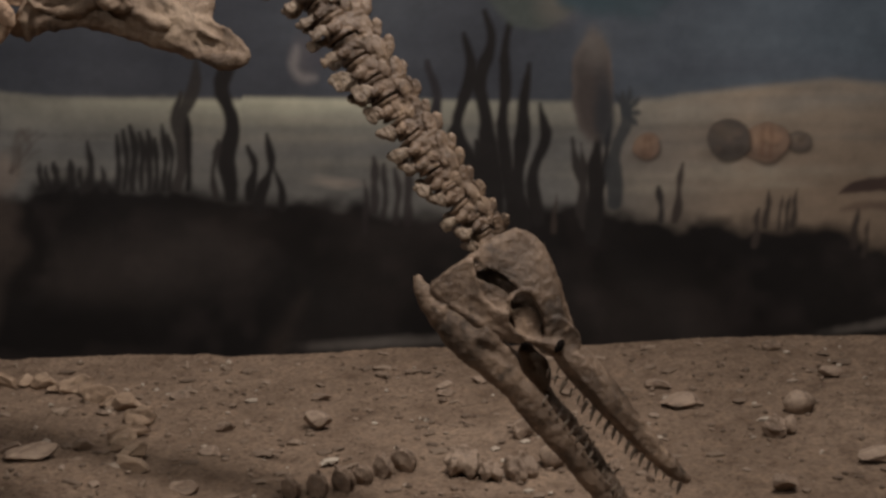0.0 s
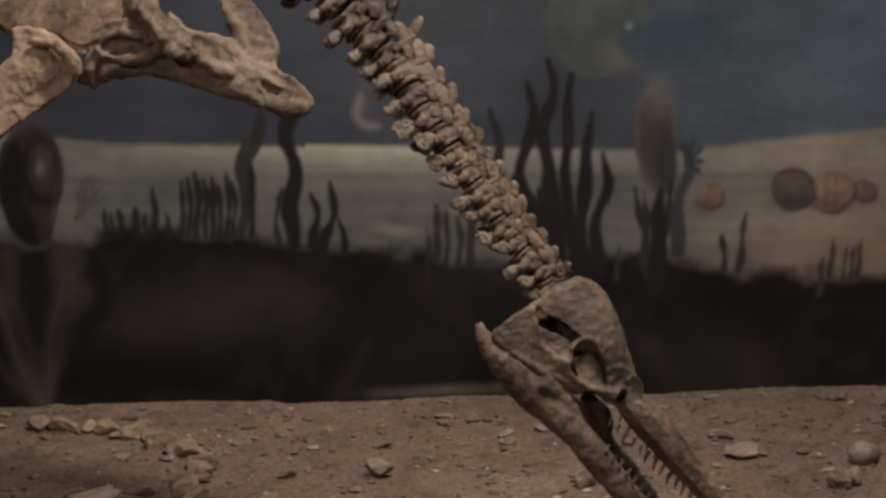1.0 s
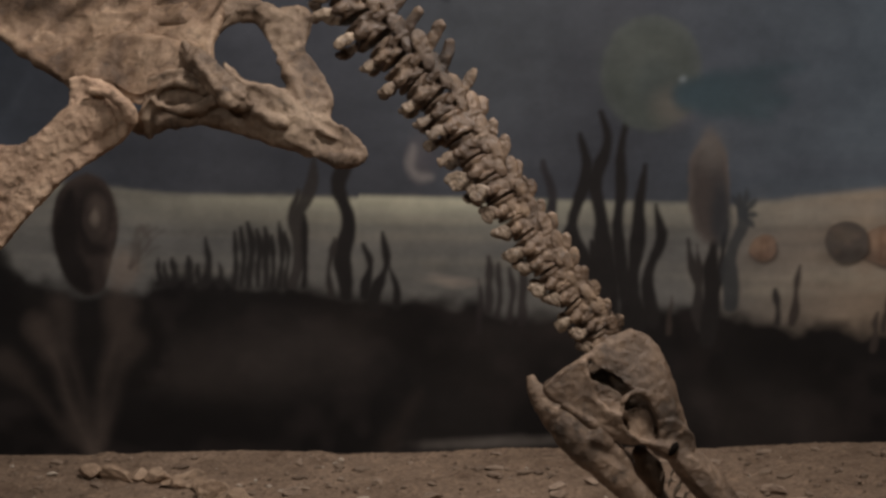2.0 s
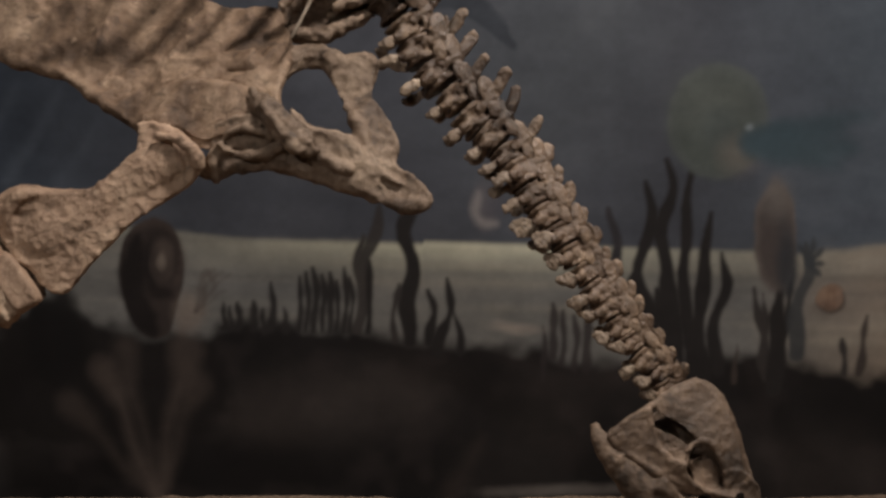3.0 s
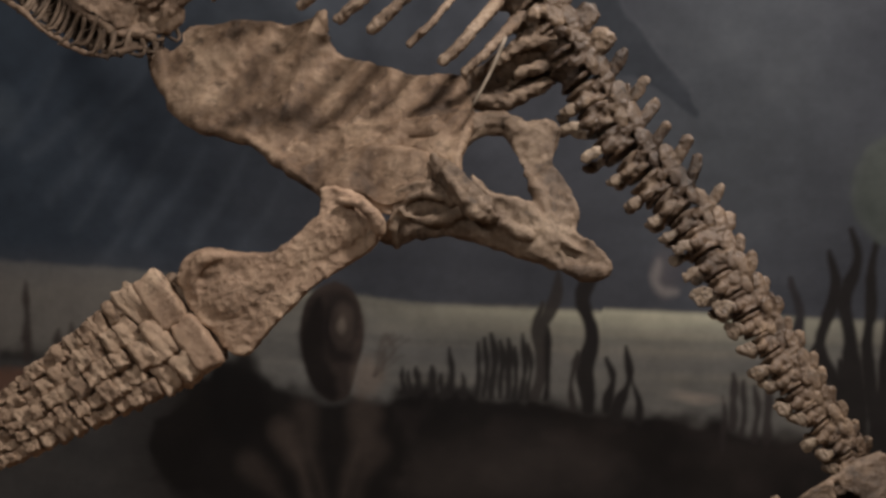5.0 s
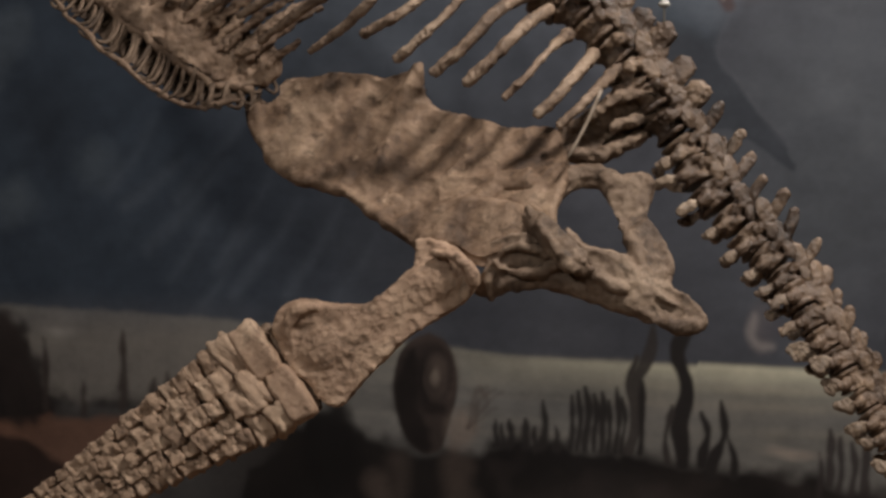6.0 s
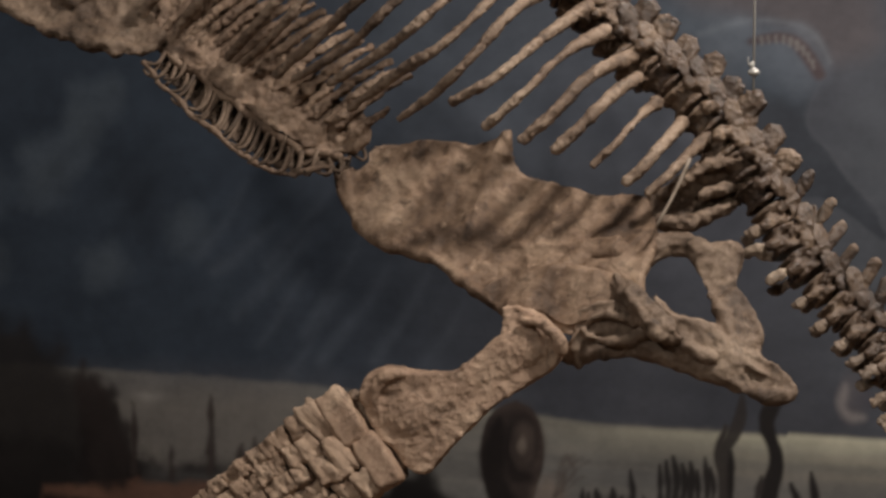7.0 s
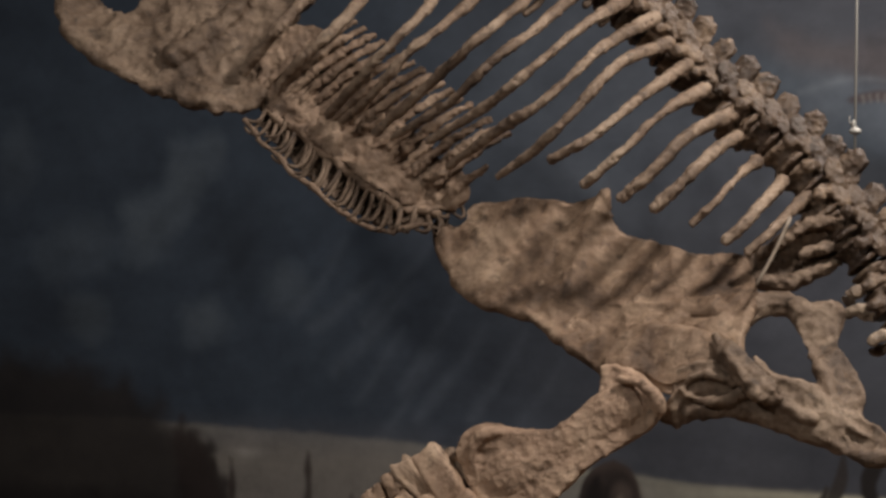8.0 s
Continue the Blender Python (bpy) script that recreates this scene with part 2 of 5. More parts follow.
# ---- the mural ----
def lin(r, g, b_, gain=1.85):
    c = np.array([r, g, b_]) / 255.0
    return gain * np.where(c < 0.04045, c / 12.92, ((c + 0.055) / 1.055) ** 2.4)


STEP = 0.0048
mx = np.r_[np.arange(-3.6, -3.36, 0.03), np.arange(-3.36, 1.26, STEP), np.arange(1.26, 1.5, 0.03)]
mz = np.r_[np.arange(-0.12, 2.2, STEP), np.arange(2.2, 2.75, 0.03)]
MX, MZ = np.meshgrid(mx, mz)
rng = np.random.default_rng(11)


def cloud(cell, seed):
    """Smooth random field over the wall, about -1 to 1."""
    g = np.random.default_rng(seed).uniform(-1, 1, (int(3.2 / cell) + 4, int(5.4 / cell) + 4))
    u, w = (MX + 3.65) / cell, (MZ + 0.2) / cell
    i, j = w.astype(int), u.astype(int)
    fu, fw = u - j, w - i
    fu, fw = fu * fu * (3 - 2 * fu), fw * fw * (3 - 2 * fw)
    return (g[i, j] * (1 - fu) + g[i, j + 1] * fu) * (1 - fw) + (g[i + 1, j] * (1 - fu) + g[i + 1, j + 1] * fu) * fw


WOB = 0.010 * cloud(0.06, 1) + 0.004 * cloud(0.025, 2)
BIG = 0.6 * cloud(0.5, 3) + 0.4 * cloud(0.2, 4)
pig = np.zeros(MX.shape + (3,))


def lay(mask, colour, sel=None):
    m_ = mask[..., None]
    if sel is None:
        pig[:] = pig * (1 - m_) + colour * m_
    else:
        pig[sel] = pig[sel] * (1 - m_) + colour * m_


def soft(d, w):
    t = np.clip(0.5 - d / (2 * w), 0, 1)
    return t * t * (3 - 2 * t)


def stroke(points, width, colour, strength=1.0, edge=0.008, taper=(0.25, 1.0)):
    """A brush stroke through points, thin at its start."""
    c = spline([(x, z, 0) for x, z in points], 8 * len(points))[:, :2]
    c[:, 0] += 0.22 * width * np.sin(np.arange(len(c)) * 0.33 + 60 * c[0, 0])
    lo, hi = c.min(0) - 0.12 - width, c.max(0) + 0.12 + width
    i0, i1 = np.searchsorted(mz, (lo[1], hi[1]))
    j0, j1 = np.searchsorted(mx, (lo[0], hi[0]))
    sel = (slice(i0, i1), slice(j0, j1))
    x, z = MX[sel], MZ[sel]
    best = np.full(x.shape, 9.0)
    for k in range(len(c) - 1):
        a, b_ = c[k], c[k + 1]
        ab = b_ - a
        t = np.clip(((x - a[0]) * ab[0] + (z - a[1]) * ab[1]) / max(ab @ ab, 1e-9), 0, 1)
        d = np.hypot(x - a[0] - t * ab[0], z - a[1] - t * ab[1])
        f = (k + t) / (len(c) - 1)
        w = width * (taper[0] + (taper[1] - taper[0]) * np.clip(f * 3, 0, 1)) * (1 + 0.18 * np.sin(9 * f + 40 * width))
        best = np.minimum(best, d - w)
    lay(strength * soft(best + 0.4 * WOB[sel], edge), colour, sel)


def oval(centre, rx, rz, colour, strength=1.0, edge=0.012, lean=0.0):
    ca, sa = math.cos(lean), math.sin(lean)
    x, z = MX - centre[0], MZ - centre[1]
    u, w = (ca * x + sa * z) / rx, (-sa * x + ca * z) / rz
    d = (np.hypot(u, w) - 1) * min(rx, rz)
    lay(strength * soft(d + 0.6 * WOB, edge), colour)


def below(points, colour, edge=0.02, strength=1.0, wob=1.0):
    """All of the wall below a line."""
    p = np.array(sorted(points))
    lay(strength * soft(MZ - np.interp(MX, p[:, 0], p[:, 1]) + wob * WOB, edge), colour)


def patch(points, colour, strength=1.0, edge=0.012, wob=1.0):
    """A painted patch with a smooth closed outline."""
    c = spline([(x, z, 0) for x, z in points + points[:1]], 6 * len(points))[:, :2]
    lo, hi = c.min(0) - 0.1 - edge, c.max(0) + 0.1 + edge
    i0, i1 = np.searchsorted(mz, (lo[1], hi[1]))
    j0, j1 = np.searchsorted(mx, (lo[0], hi[0]))
    sel = (slice(i0, i1), slice(j0, j1))
    x, z = MX[sel], MZ[sel]
    best, inside = np.full(x.shape, 9.0), np.zeros(x.shape, bool)
    for a, b_ in zip(c[:-1], c[1:]):
        ab = b_ - a
        t = np.clip(((x - a[0]) * ab[0] + (z - a[1]) * ab[1]) / max(ab @ ab, 1e-9), 0, 1)
        best = np.minimum(best, np.hypot(x - a[0] - t * ab[0], z - a[1] - t * ab[1]))
        if a[1] != b_[1]:
            inside ^= ((a[1] > z) != (b_[1] > z)) & (x < a[0] + (z - a[1]) * ab[0] / ab[1])
    lay(strength * soft(np.where(inside, -best, best) + wob * WOB[sel], edge), colour, sel)


# open water: slate grey, navy towards the west
grey, navy = lin(51.5, 52, 56), lin(36, 42, 49)
t_ = np.clip((MX + 2.35) / 1.35, 0, 1)[..., None]
t_ = t_ * t_ * (3 - 2 * t_)
pig[:] = navy * (1 - t_) + grey * t_
pig *= (1 + 0.22 * BIG)[..., None]
lay(0.55 * np.clip((MX - 0.15) / 0.9, 0, 1), lin(73, 82, 89))
lay(0.3 * np.clip((-1.2 - MX) / 0.6, 0, 1), lin(43, 49, 58))
# drifting murk in the west
for pts, k in (([(-2.717, 1.682), (-2.546, 1.699), (-2.528, 1.597), (-2.622, 1.520), (-2.660, 1.425), (-2.815, 1.405), (-2.883, 1.491), (-2.737, 1.544)], 0.50),
               ([(-2.863, 1.422), (-2.718, 1.441), (-2.737, 1.303), (-2.873, 1.317)], 0.35), ([(-3.092, 1.189), (-2.972, 1.210), (-2.933, 1.089), (-3.052, 1.067)], 0.55),
               ([(-2.661, 1.184), (-2.566, 1.203), (-2.528, 1.102), (-2.623, 1.047), (-2.680, 1.097)], 0.40), ([(-2.397, 1.293), (-2.323, 1.311), (-2.286, 1.211), (-2.378, 1.174)], 0.35),
               ([(-3.192, 1.364), (-3.051, 1.437), (-2.912, 1.421), (-2.952, 1.281), (-3.152, 1.241)], 0.25), ([(-3.312, 1.754), (-3.210, 1.735), (-3.191, 1.541), (-3.313, 1.523)], 0.25)):
    patch(pts, lin(62, 67, 72), k, 0.035, 2.0)
    q = np.mean(pts, 0)
    oval(tuple(q + np.array([0.02, 0.02])), 0.05, 0.04, lin(72, 77, 80), 0.35 * k, 0.05)
for p, rx, rz in (((-3.132, 1.135), .16, .07), ((-3.194, 0.884), .20, .10), ((-2.490, 1.376), .10, .10)):
    oval(p, rx, rz, lin(24, 27, 32), 0.5, 0.12)
# slanting pale streaks across the water
for p, q, w, k in (((-1.869, 1.384), (-2.081, 1.149), .016, .30), ((-1.921, 1.268), (-2.171, 0.996), .020, .28), ((-1.783, 1.238), (-1.958, 0.952), .014, .32), ((-1.697, 1.158), (-1.905, 0.871), .018, .30), ((-2.062, 1.265), (-2.242, 1.128), .022, .30),
                   ((-1.578, 1.144), (-1.749, 0.877), .016, .30), ((-1.476, 1.050), (-1.611, 0.849), .014, .28), ((-2.133, 1.397), (-2.296, 1.160), .016, .22), ((-1.957, 1.135), (-2.100, 0.914), .012, .25), ((-1.852, 1.072), (-2.029, 0.799), .014, .25), ((-1.645, 1.012), (-1.783, 0.809), .012, .25)):
    stroke([p, ((p[0] + q[0]) / 2 + 0.006, (p[1] + q[1]) / 2), q], w, lin(70, 74, 80), 0.8 * k, 0.022, (0.3, 0.9))
oval((-0.193, 1.326), .30, .42, lin(67, 69, 71), 0.45, 0.22)
oval((-1.404, 1.777), .50, .40, lin(62, 66, 72), 0.50, 0.30)
# a great grey shark high in the water: flank, belly, mouth and fin
patch([(-0.626, 1.961), (-0.429, 1.928), (-0.470, 1.718), (-0.520, 1.588), (-0.467, 1.506), (-0.397, 1.415), (-0.336, 1.339), (-0.294, 1.264), (-0.342, 1.281), (-0.419, 1.335), (-0.511, 1.376), (-0.619, 1.428), (-0.668, 1.628)], lin(43, 45, 49), 0.90, 0.006)
stroke([(-0.445, 1.808), (-0.470, 1.718), (-0.517, 1.588), (-0.467, 1.509), (-0.397, 1.418), (-0.328, 1.332)], .004, lin(70, 70, 73), 0.35, 0.012)
patch([(-0.901, 1.999), (-0.715, 1.950), (-0.414, 1.959), (-0.323, 1.809), (-0.455, 1.735), (-0.668, 1.858), (-0.837, 1.860)], lin(66, 60, 60), 0.75, 0.05)
patch([(-1.004, 1.913), (-0.834, 1.896), (-0.682, 1.833), (-0.562, 1.771), (-0.530, 1.635), (-0.680, 1.681), (-0.833, 1.773)], lin(66, 73, 80), 0.55, 0.05)
patch([(-0.821, 1.814), (-0.668, 1.849), (-0.531, 1.826), (-0.467, 1.735), (-0.477, 1.674), (-0.559, 1.644), (-0.666, 1.736), (-0.774, 1.721)], lin(70, 73, 78), 0.65, 0.03)
stroke([(-0.455, 1.735), (-0.501, 1.810), (-0.592, 1.845), (-0.698, 1.843), (-0.805, 1.813)], .006, lin(92, 95, 98), 0.35, 0.014)
stroke([(-0.667, 1.791), (-0.591, 1.802), (-0.531, 1.774), (-0.488, 1.701)], .016, lin(56, 43, 41), 0.80, 0.010, (0.4, 1.0))
for p in ((-0.640, 1.795), (-0.622, 1.798), (-0.602, 1.799), (-0.582, 1.798), (-0.564, 1.791), (-0.546, 1.781), (-0.529, 1.767), (-0.515, 1.750), (-0.503, 1.730)):
    stroke([(p[0] + 0.002, p[1] - 0.014), (p[0], p[1] + 0.006)], .0045, lin(96, 92, 88), 0.55, 0.006, (0.3, 1.0))

# pale sea floor in the distance
HORIZON = [(-3.6, (-3.319, 0.816)[1]), (-2.817, 0.822), (-2.586, 0.812), (-1.944, 0.797), (-1.052, 0.721), (-1.024, 0.722), (-0.559, 0.715), (-0.553, 0.723), (-0.256, 0.718), (0.353, 0.710), (0.494, 0.705), (0.805, 0.746), (1.085, 0.773), (1.223, 0.759), (1.5, (1.224, 0.749)[1])]
below(HORIZON, lin(80, 77, 73), 0.016)
hz = np.array(sorted(HORIZON))
drop = np.interp(MX, hz[:, 0], hz[:, 1]) - MZ
glow = np.exp(-((MX + 0.42) / 0.55) ** 2)
lay(soft(-drop, 0.012) * (0.25 + 0.75 * glow) * np.exp(-np.clip(drop, 0, 9) / 0.055), lin(150, 144, 124))
lay(soft(-drop, 0.02) * 0.55 * soft(np.abs(drop - 0.13) - 0.03, 0.04) * np.clip((MX + 1.6) / 0.6, 0, 1), lin(74, 72, 71))
lay(soft(-drop, 0.02) * 0.8 * np.clip((MX - 0.35) / 0.5, 0, 1), lin(112, 97, 82))
lay(soft(-drop, 0.02) * 0.6 * np.clip((MX - 0.6) / 0.5, 0, 1) * np.clip((drop - 0.1) / 0.2, 0, 1), lin(94, 78, 64))
lay(soft(-drop, 0.02) * 0.75 * np.clip((-1.55 - MX) / 0.5, 0, 1), lin(92, 86, 80))
for p, rx, rz, s in (((-0.132, 0.656), .5, .008, .4), ((-0.352, 0.608), .3, .010, .4), ((0.620, 0.688), .25, .010, .4), ((0.735, 0.504), .3, .012, .4), ((1.019, 0.520), .25, .012, .35), ((0.626, 0.464), .12, .010, .5), ((0.926, 0.477), .10, .012, .55), ((-0.038, 0.536), .3, .01, .3)):
    oval(p, rx, rz, lin(116, 108, 95), s, 0.016)
for k in range(26):
    q = (rng.uniform(-1.5, 1.4), 0.0)
    q = (q[0], float(np.interp(q[0], hz[:, 0], hz[:, 1])) - rng.uniform(0.02, 0.22))
    oval(q, rng.uniform(0.08, 0.3), rng.uniform(0.004, 0.010), lin(60, 57, 55) if k % 2 else lin(104, 98, 89), 0.28, 0.014)
oval((1.103, 0.719), .3, .02, lin(104, 100, 94), 0.5, 0.03, 0.06)
oval((0.881, 0.806), .4, .03, lin(60, 62, 68), 0.5, 0.04, -0.03)

oval((-2.305, 0.800), .5, .03, lin(64, 64, 68), 0.55, 0.06)
# near hill, almost black
DEEP, MURK = lin(15, 12.5, 12), lin(10, 8, 8)
HILL = [(-3.6, 0.60), (-2.994, 0.60), (-2.759, 0.59), (-2.634, 0.57), (-2.603, 0.566), (-2.436, 0.544), (-2.217, 0.541), (-1.675, 0.486), (-1.556, 0.490), (-1.472, 0.473), (-1.356, 0.440), (-1.173, 0.440), (-1.144, 0.480), (-0.922, 0.485), (-0.717, 0.475), (-0.560, 0.439), (-0.450, 0.420), (-0.354, 0.443), (-0.228, 0.420), (-0.133, 0.394), (0.152, 0.415), (0.342, 0.428), (0.469, 0.407), (0.661, 0.368), (0.899, 0.361), (1.106, 0.352), (1.248, 0.312), (1.5, (1.249, 0.293)[1])]
below(HILL, DEEP, 0.036, 1.0, 2.0)
hl = np.array(sorted(HILL))
deep = np.interp(MX, hl[:, 0], hl[:, 1]) - MZ
lay(soft(-deep, 0.02) * 0.7 * soft(0.34 - deep, 0.12), MURK)
lay(np.clip(deep / 0.06, 0, 1) * 0.5 * np.clip(BIG + 0.1, 0, 1), lin(42, 37, 34))
lay(np.clip(deep / 0.05, 0, 1) * 0.35 * np.clip(cloud(0.14, 31) + 0.6 * cloud(0.05, 32), 0, 1), lin(43, 36, 34))
for p, rx, rz, s in (((-0.958, 0.221), .16, .05, .4), ((-0.634, 0.306), .14, .08, .4), ((-1.942, 0.122), .18, .10, .35), ((-0.977, 0.246), .15, .06, .35), ((-0.853, 0.243), .2, .08, .35), ((0.556, 0.094), .2, .1, .4)):
    oval(p, rx, rz, lin(45, 39, 36), 1.2 * s, 0.10)
WEST = np.clip((-1.75 - MX) / 0.3, 0, 1) * np.clip((MX + 2.72) / 0.12, 0, 1)
lay(0.75 * np.clip(deep / 0.03, 0, 1) * WEST, lin(62, 59, 57))
lay(0.5 * np.clip(deep / 0.03, 0, 1) * WEST * np.clip(BIG, 0, 1), lin(60, 55, 52))
patch([(-3.652, 0.974), (-3.316, 1.004), (-3.072, 0.996), (-2.874, 0.933), (-2.719, 0.852), (-2.642, 0.752), (-2.581, 0.634), (-2.528, 0.464), (-3.657, 0.387)], lin(29, 26, 25), 0.92, 0.07, 3.0)
patch([(-2.652, 0.791), (-2.596, 0.759), (-2.522, 0.641), (-2.506, 0.469), (-2.676, 0.425), (-2.692, 0.633)], lin(26, 21, 20), 0.85, 0.02, 2.0)
# black foot of the hill; its hump takes in the flipper's cast shadow
patch([(-1.693, 0.476), (-1.606, 0.578), (-1.555, 0.554), (-1.535, 0.475), (-1.437, 0.450), (-1.370, 0.414), (-1.153, 0.420), (-1.153, 0.182), (-1.800, 0.141), (-1.868, 0.341)], lin(16, 13, 12), 0.9, 0.022, 2.0)
# rusty mound and dark reef in the west
patch([(-2.813, 0.452), (-2.550, 0.482), (-2.385, 0.488), (-2.212, 0.480), (-2.230, 0.408), (-2.371, 0.280), (-2.466, 0.152), (-2.823, 0.131)], lin(92, 66, 53), 0.85, 0.016)
patch([(-2.814, 0.422), (-2.626, 0.419), (-2.516, 0.376), (-2.416, 0.294), (-2.373, 0.175), (-2.823, 0.131)], lin(36, 26, 23), 0.95, 0.016)
for p, q, w in (((-2.682, 0.837), (-2.624, 0.562), .035), ((-2.634, 0.778), (-2.548, 0.567), .03), ((-2.627, 0.772), (-2.604, 0.470), .03), ((-2.572, 0.714), (-2.548, 0.473), .02)):
    stroke([p, ((p[0] + q[0]) / 2 - 0.01, (p[1] + q[1]) / 2), q], w, lin(33, 27, 25), 0.8, 0.020)
for p, q, w in (((-2.507, 0.717), (-2.514, 0.510), .007), ((-2.254, 0.744), (-2.260, 0.522), .008), ((-2.516, 0.724), (-2.510, 0.569), .007), ((-2.259, 0.755), (-2.266, 0.585), .008), ((-2.389, 0.593), (-2.390, 0.499), .012), ((-2.162, 0.612), (-2.172, 0.493), .014), ((-2.117, 0.631), (-2.123, 0.495), .01)):
    stroke([p, ((p[0] + q[0]) / 2 + 0.004, (p[1] + q[1]) / 2), q], w, lin(44, 37, 34), 0.85, 0.012)
oval((-2.454, 0.745), .03, .008, lin(120, 115, 108), 0.6, 0.02)
# dark brown ledges in the east
stroke([(1.112, 0.451), (1.155, 0.470), (1.226, 0.478), (1.352, 0.485)], .020, lin(50, 38, 34), 0.95, 0.008, (0.1, 1.2))
stroke([(1.119, 0.405), (1.182, 0.417), (1.245, 0.417), (1.356, 0.423)], .014, lin(78, 64, 54), 0.9, 0.010, (0.1, 1.2))
# grey flat rocks at the foot of the wall
oval((-0.152, 0.015), .21, .020, lin(72, 66, 61), 0.95, 0.014, 0.06)
oval((-0.136, -0.010), .22, .012, lin(16, 12, 11), 0.9, 0.012, 0.05)
oval((1.249, 0.069), .13, .018, lin(74, 68, 63), 0.9, 0.012, 0.16)
oval((1.226, 0.044), .16, .010, lin(18, 14, 12), 0.8, 0.012, 0.12)
# the flipper's cast shadow, put into the mural colour as a dark oval
oval((-1.617, 0.422), .085, .13, MURK, 0.85, 0.03)
# pale brownish fan of streaks rising from the sand
for q, w, s in (((-1.473, 0.332), .036, .4), ((-1.413, 0.398), .030, .25), ((-1.243, 0.400), .042, .3), ((-1.207, 0.301), .034, .22), ((-1.576, 0.231), .034, .22)):
    stroke([q, ((q[0] + (-1.330, -0.049)[0]) / 2, (q[1] + (-1.330, -0.049)[1]) / 2), (-1.330, -0.049)], w, lin(66, 56, 50), min(1, 1.5 * s), 0.03, (1.0, 0.35))
for q in ((-0.477, 0.009), (-0.395, 0.160)):
    stroke([q, (-0.477, -0.017)], .02, lin(40, 33, 29), 0.4, 0.03)

# seaweed
WEED = lin(26, 23, 22)
FAINT = lin(38, 34, 32)
stroke([(-0.040, 0.822), (-0.022, 0.743), (-0.019, 0.656), (-0.025, 0.584)], .017, lin(38, 35, 36))
stroke([(0.059, 0.900), (0.079, 0.822), (0.053, 0.712), (0.044, 0.616), (0.080, 0.504), (0.086, 0.374)], 0.020, WEED)
stroke([(0.111, 0.959), (0.130, 0.869), (0.106, 0.759), (0.116, 0.648), (0.139, 0.520), (0.140, 0.358)], 0.025, WEED)
stroke([(0.192, 0.954), (0.165, 0.853), (0.175, 0.743), (0.160, 0.632), (0.183, 0.504), (0.197, 0.358)], 0.018, WEED)
stroke([(0.233, 0.814), (0.228, 0.727), (0.226, 0.616), (0.211, 0.504), (0.224, 0.358)], 0.018, WEED)
stroke([(0.272, 0.704), (0.286, 0.616), (0.254, 0.520), (0.264, 0.374)], 0.019, WEED)
stroke([(0.213, 0.680), (0.206, 0.552), (0.224, 0.391)], 0.011, WEED)
stroke([(0.096, 0.600), (0.104, 0.472), (0.121, 0.358)], 0.021, WEED)
stroke([(0.044, 0.664), (0.022, 0.600), (0.049, 0.536)], 0.013, WEED)
stroke([(0.358, 0.608), (0.375, 0.536), (0.389, 0.439), (0.399, 0.358)], .014, FAINT)
stroke([(0.387, 0.592), (0.391, 0.520), (0.398, 0.407)], .010, FAINT)
stroke([(0.425, 0.648), (0.427, 0.520), (0.422, 0.391), (0.423, 0.325)], .022, WEED)
stroke([(0.464, 0.664), (0.454, 0.552), (0.437, 0.456)], .012, WEED)
oval((0.415, 0.751), .058, .158, lin(71, 63, 58), 0.95, 0.008, 0.04)
oval((0.418, 0.743), .048, .145, lin(56, 49, 46), 0.95, 0.012, 0.04)
oval((0.448, 0.680), .030, .10, lin(38, 39, 41), 0.8, 0.016, 0.08)
oval((0.413, 0.861), .03, .04, lin(86, 80, 74), 0.5, 0.04)
stroke([(0.501, 0.735), (0.503, 0.656), (0.482, 0.568), (0.477, 0.423)], .021, lin(45, 45, 45), 0.95)
for q in ((0.538, 0.719), (0.542, 0.680), (0.535, 0.648), (0.478, 0.735), (0.517, 0.751)):
    stroke([q, (0.507, 0.680)], .008, lin(42, 43, 44), 0.9)
stroke([(0.605, 0.469), (0.613, 0.374)], .010, FAINT)
stroke([(0.667, 0.536), (0.662, 0.472), (0.652, 0.374)], .010, lin(48, 41, 37))
for q, w in (((0.886, 0.407), .009), ((0.914, 0.462), .010), ((0.951, 0.448), .006), ((0.991, 0.464), .010), ((0.971, 0.448), .008), ((1.164, 0.404), .010), ((1.197, 0.378), .009), ((0.318, 0.448), .007)):
    stroke([q, (q[0] - 0.004, q[1] - 0.05), (q[0] - 0.008, q[1] - 0.105)], w, lin(44, 37, 33), 0.95)
stroke([(-0.674, 0.845), (-0.685, 0.759), (-0.724, 0.672), (-0.722, 0.584), (-0.741, 0.472)], .018, lin(40, 36, 34), 0.95)
stroke([(-0.725, 0.735), (-0.746, 0.656), (-0.721, 0.592)], .009, lin(44, 40, 37))
stroke([(-0.711, 0.664), (-0.707, 0.568), (-0.715, 0.464)], .010, WEED)
stroke([(-0.582, 0.829), (-0.609, 0.743), (-0.584, 0.632), (-0.605, 0.536), (-0.595, 0.439)], .022, WEED, taper=(0.7, 1))
stroke([(-0.493, 0.619), (-0.476, 0.544), (-0.503, 0.472), (-0.514, 0.407)], .014, WEED)
stroke([(-0.474, 0.536), (-0.454, 0.472), (-0.450, 0.407)], .009, WEED)
stroke([(-0.541, 0.584), (-0.527, 0.520), (-0.544, 0.439)], .012, WEED)
stroke([(-0.625, 0.600), (-0.640, 0.520), (-0.639, 0.439)], .010, FAINT)
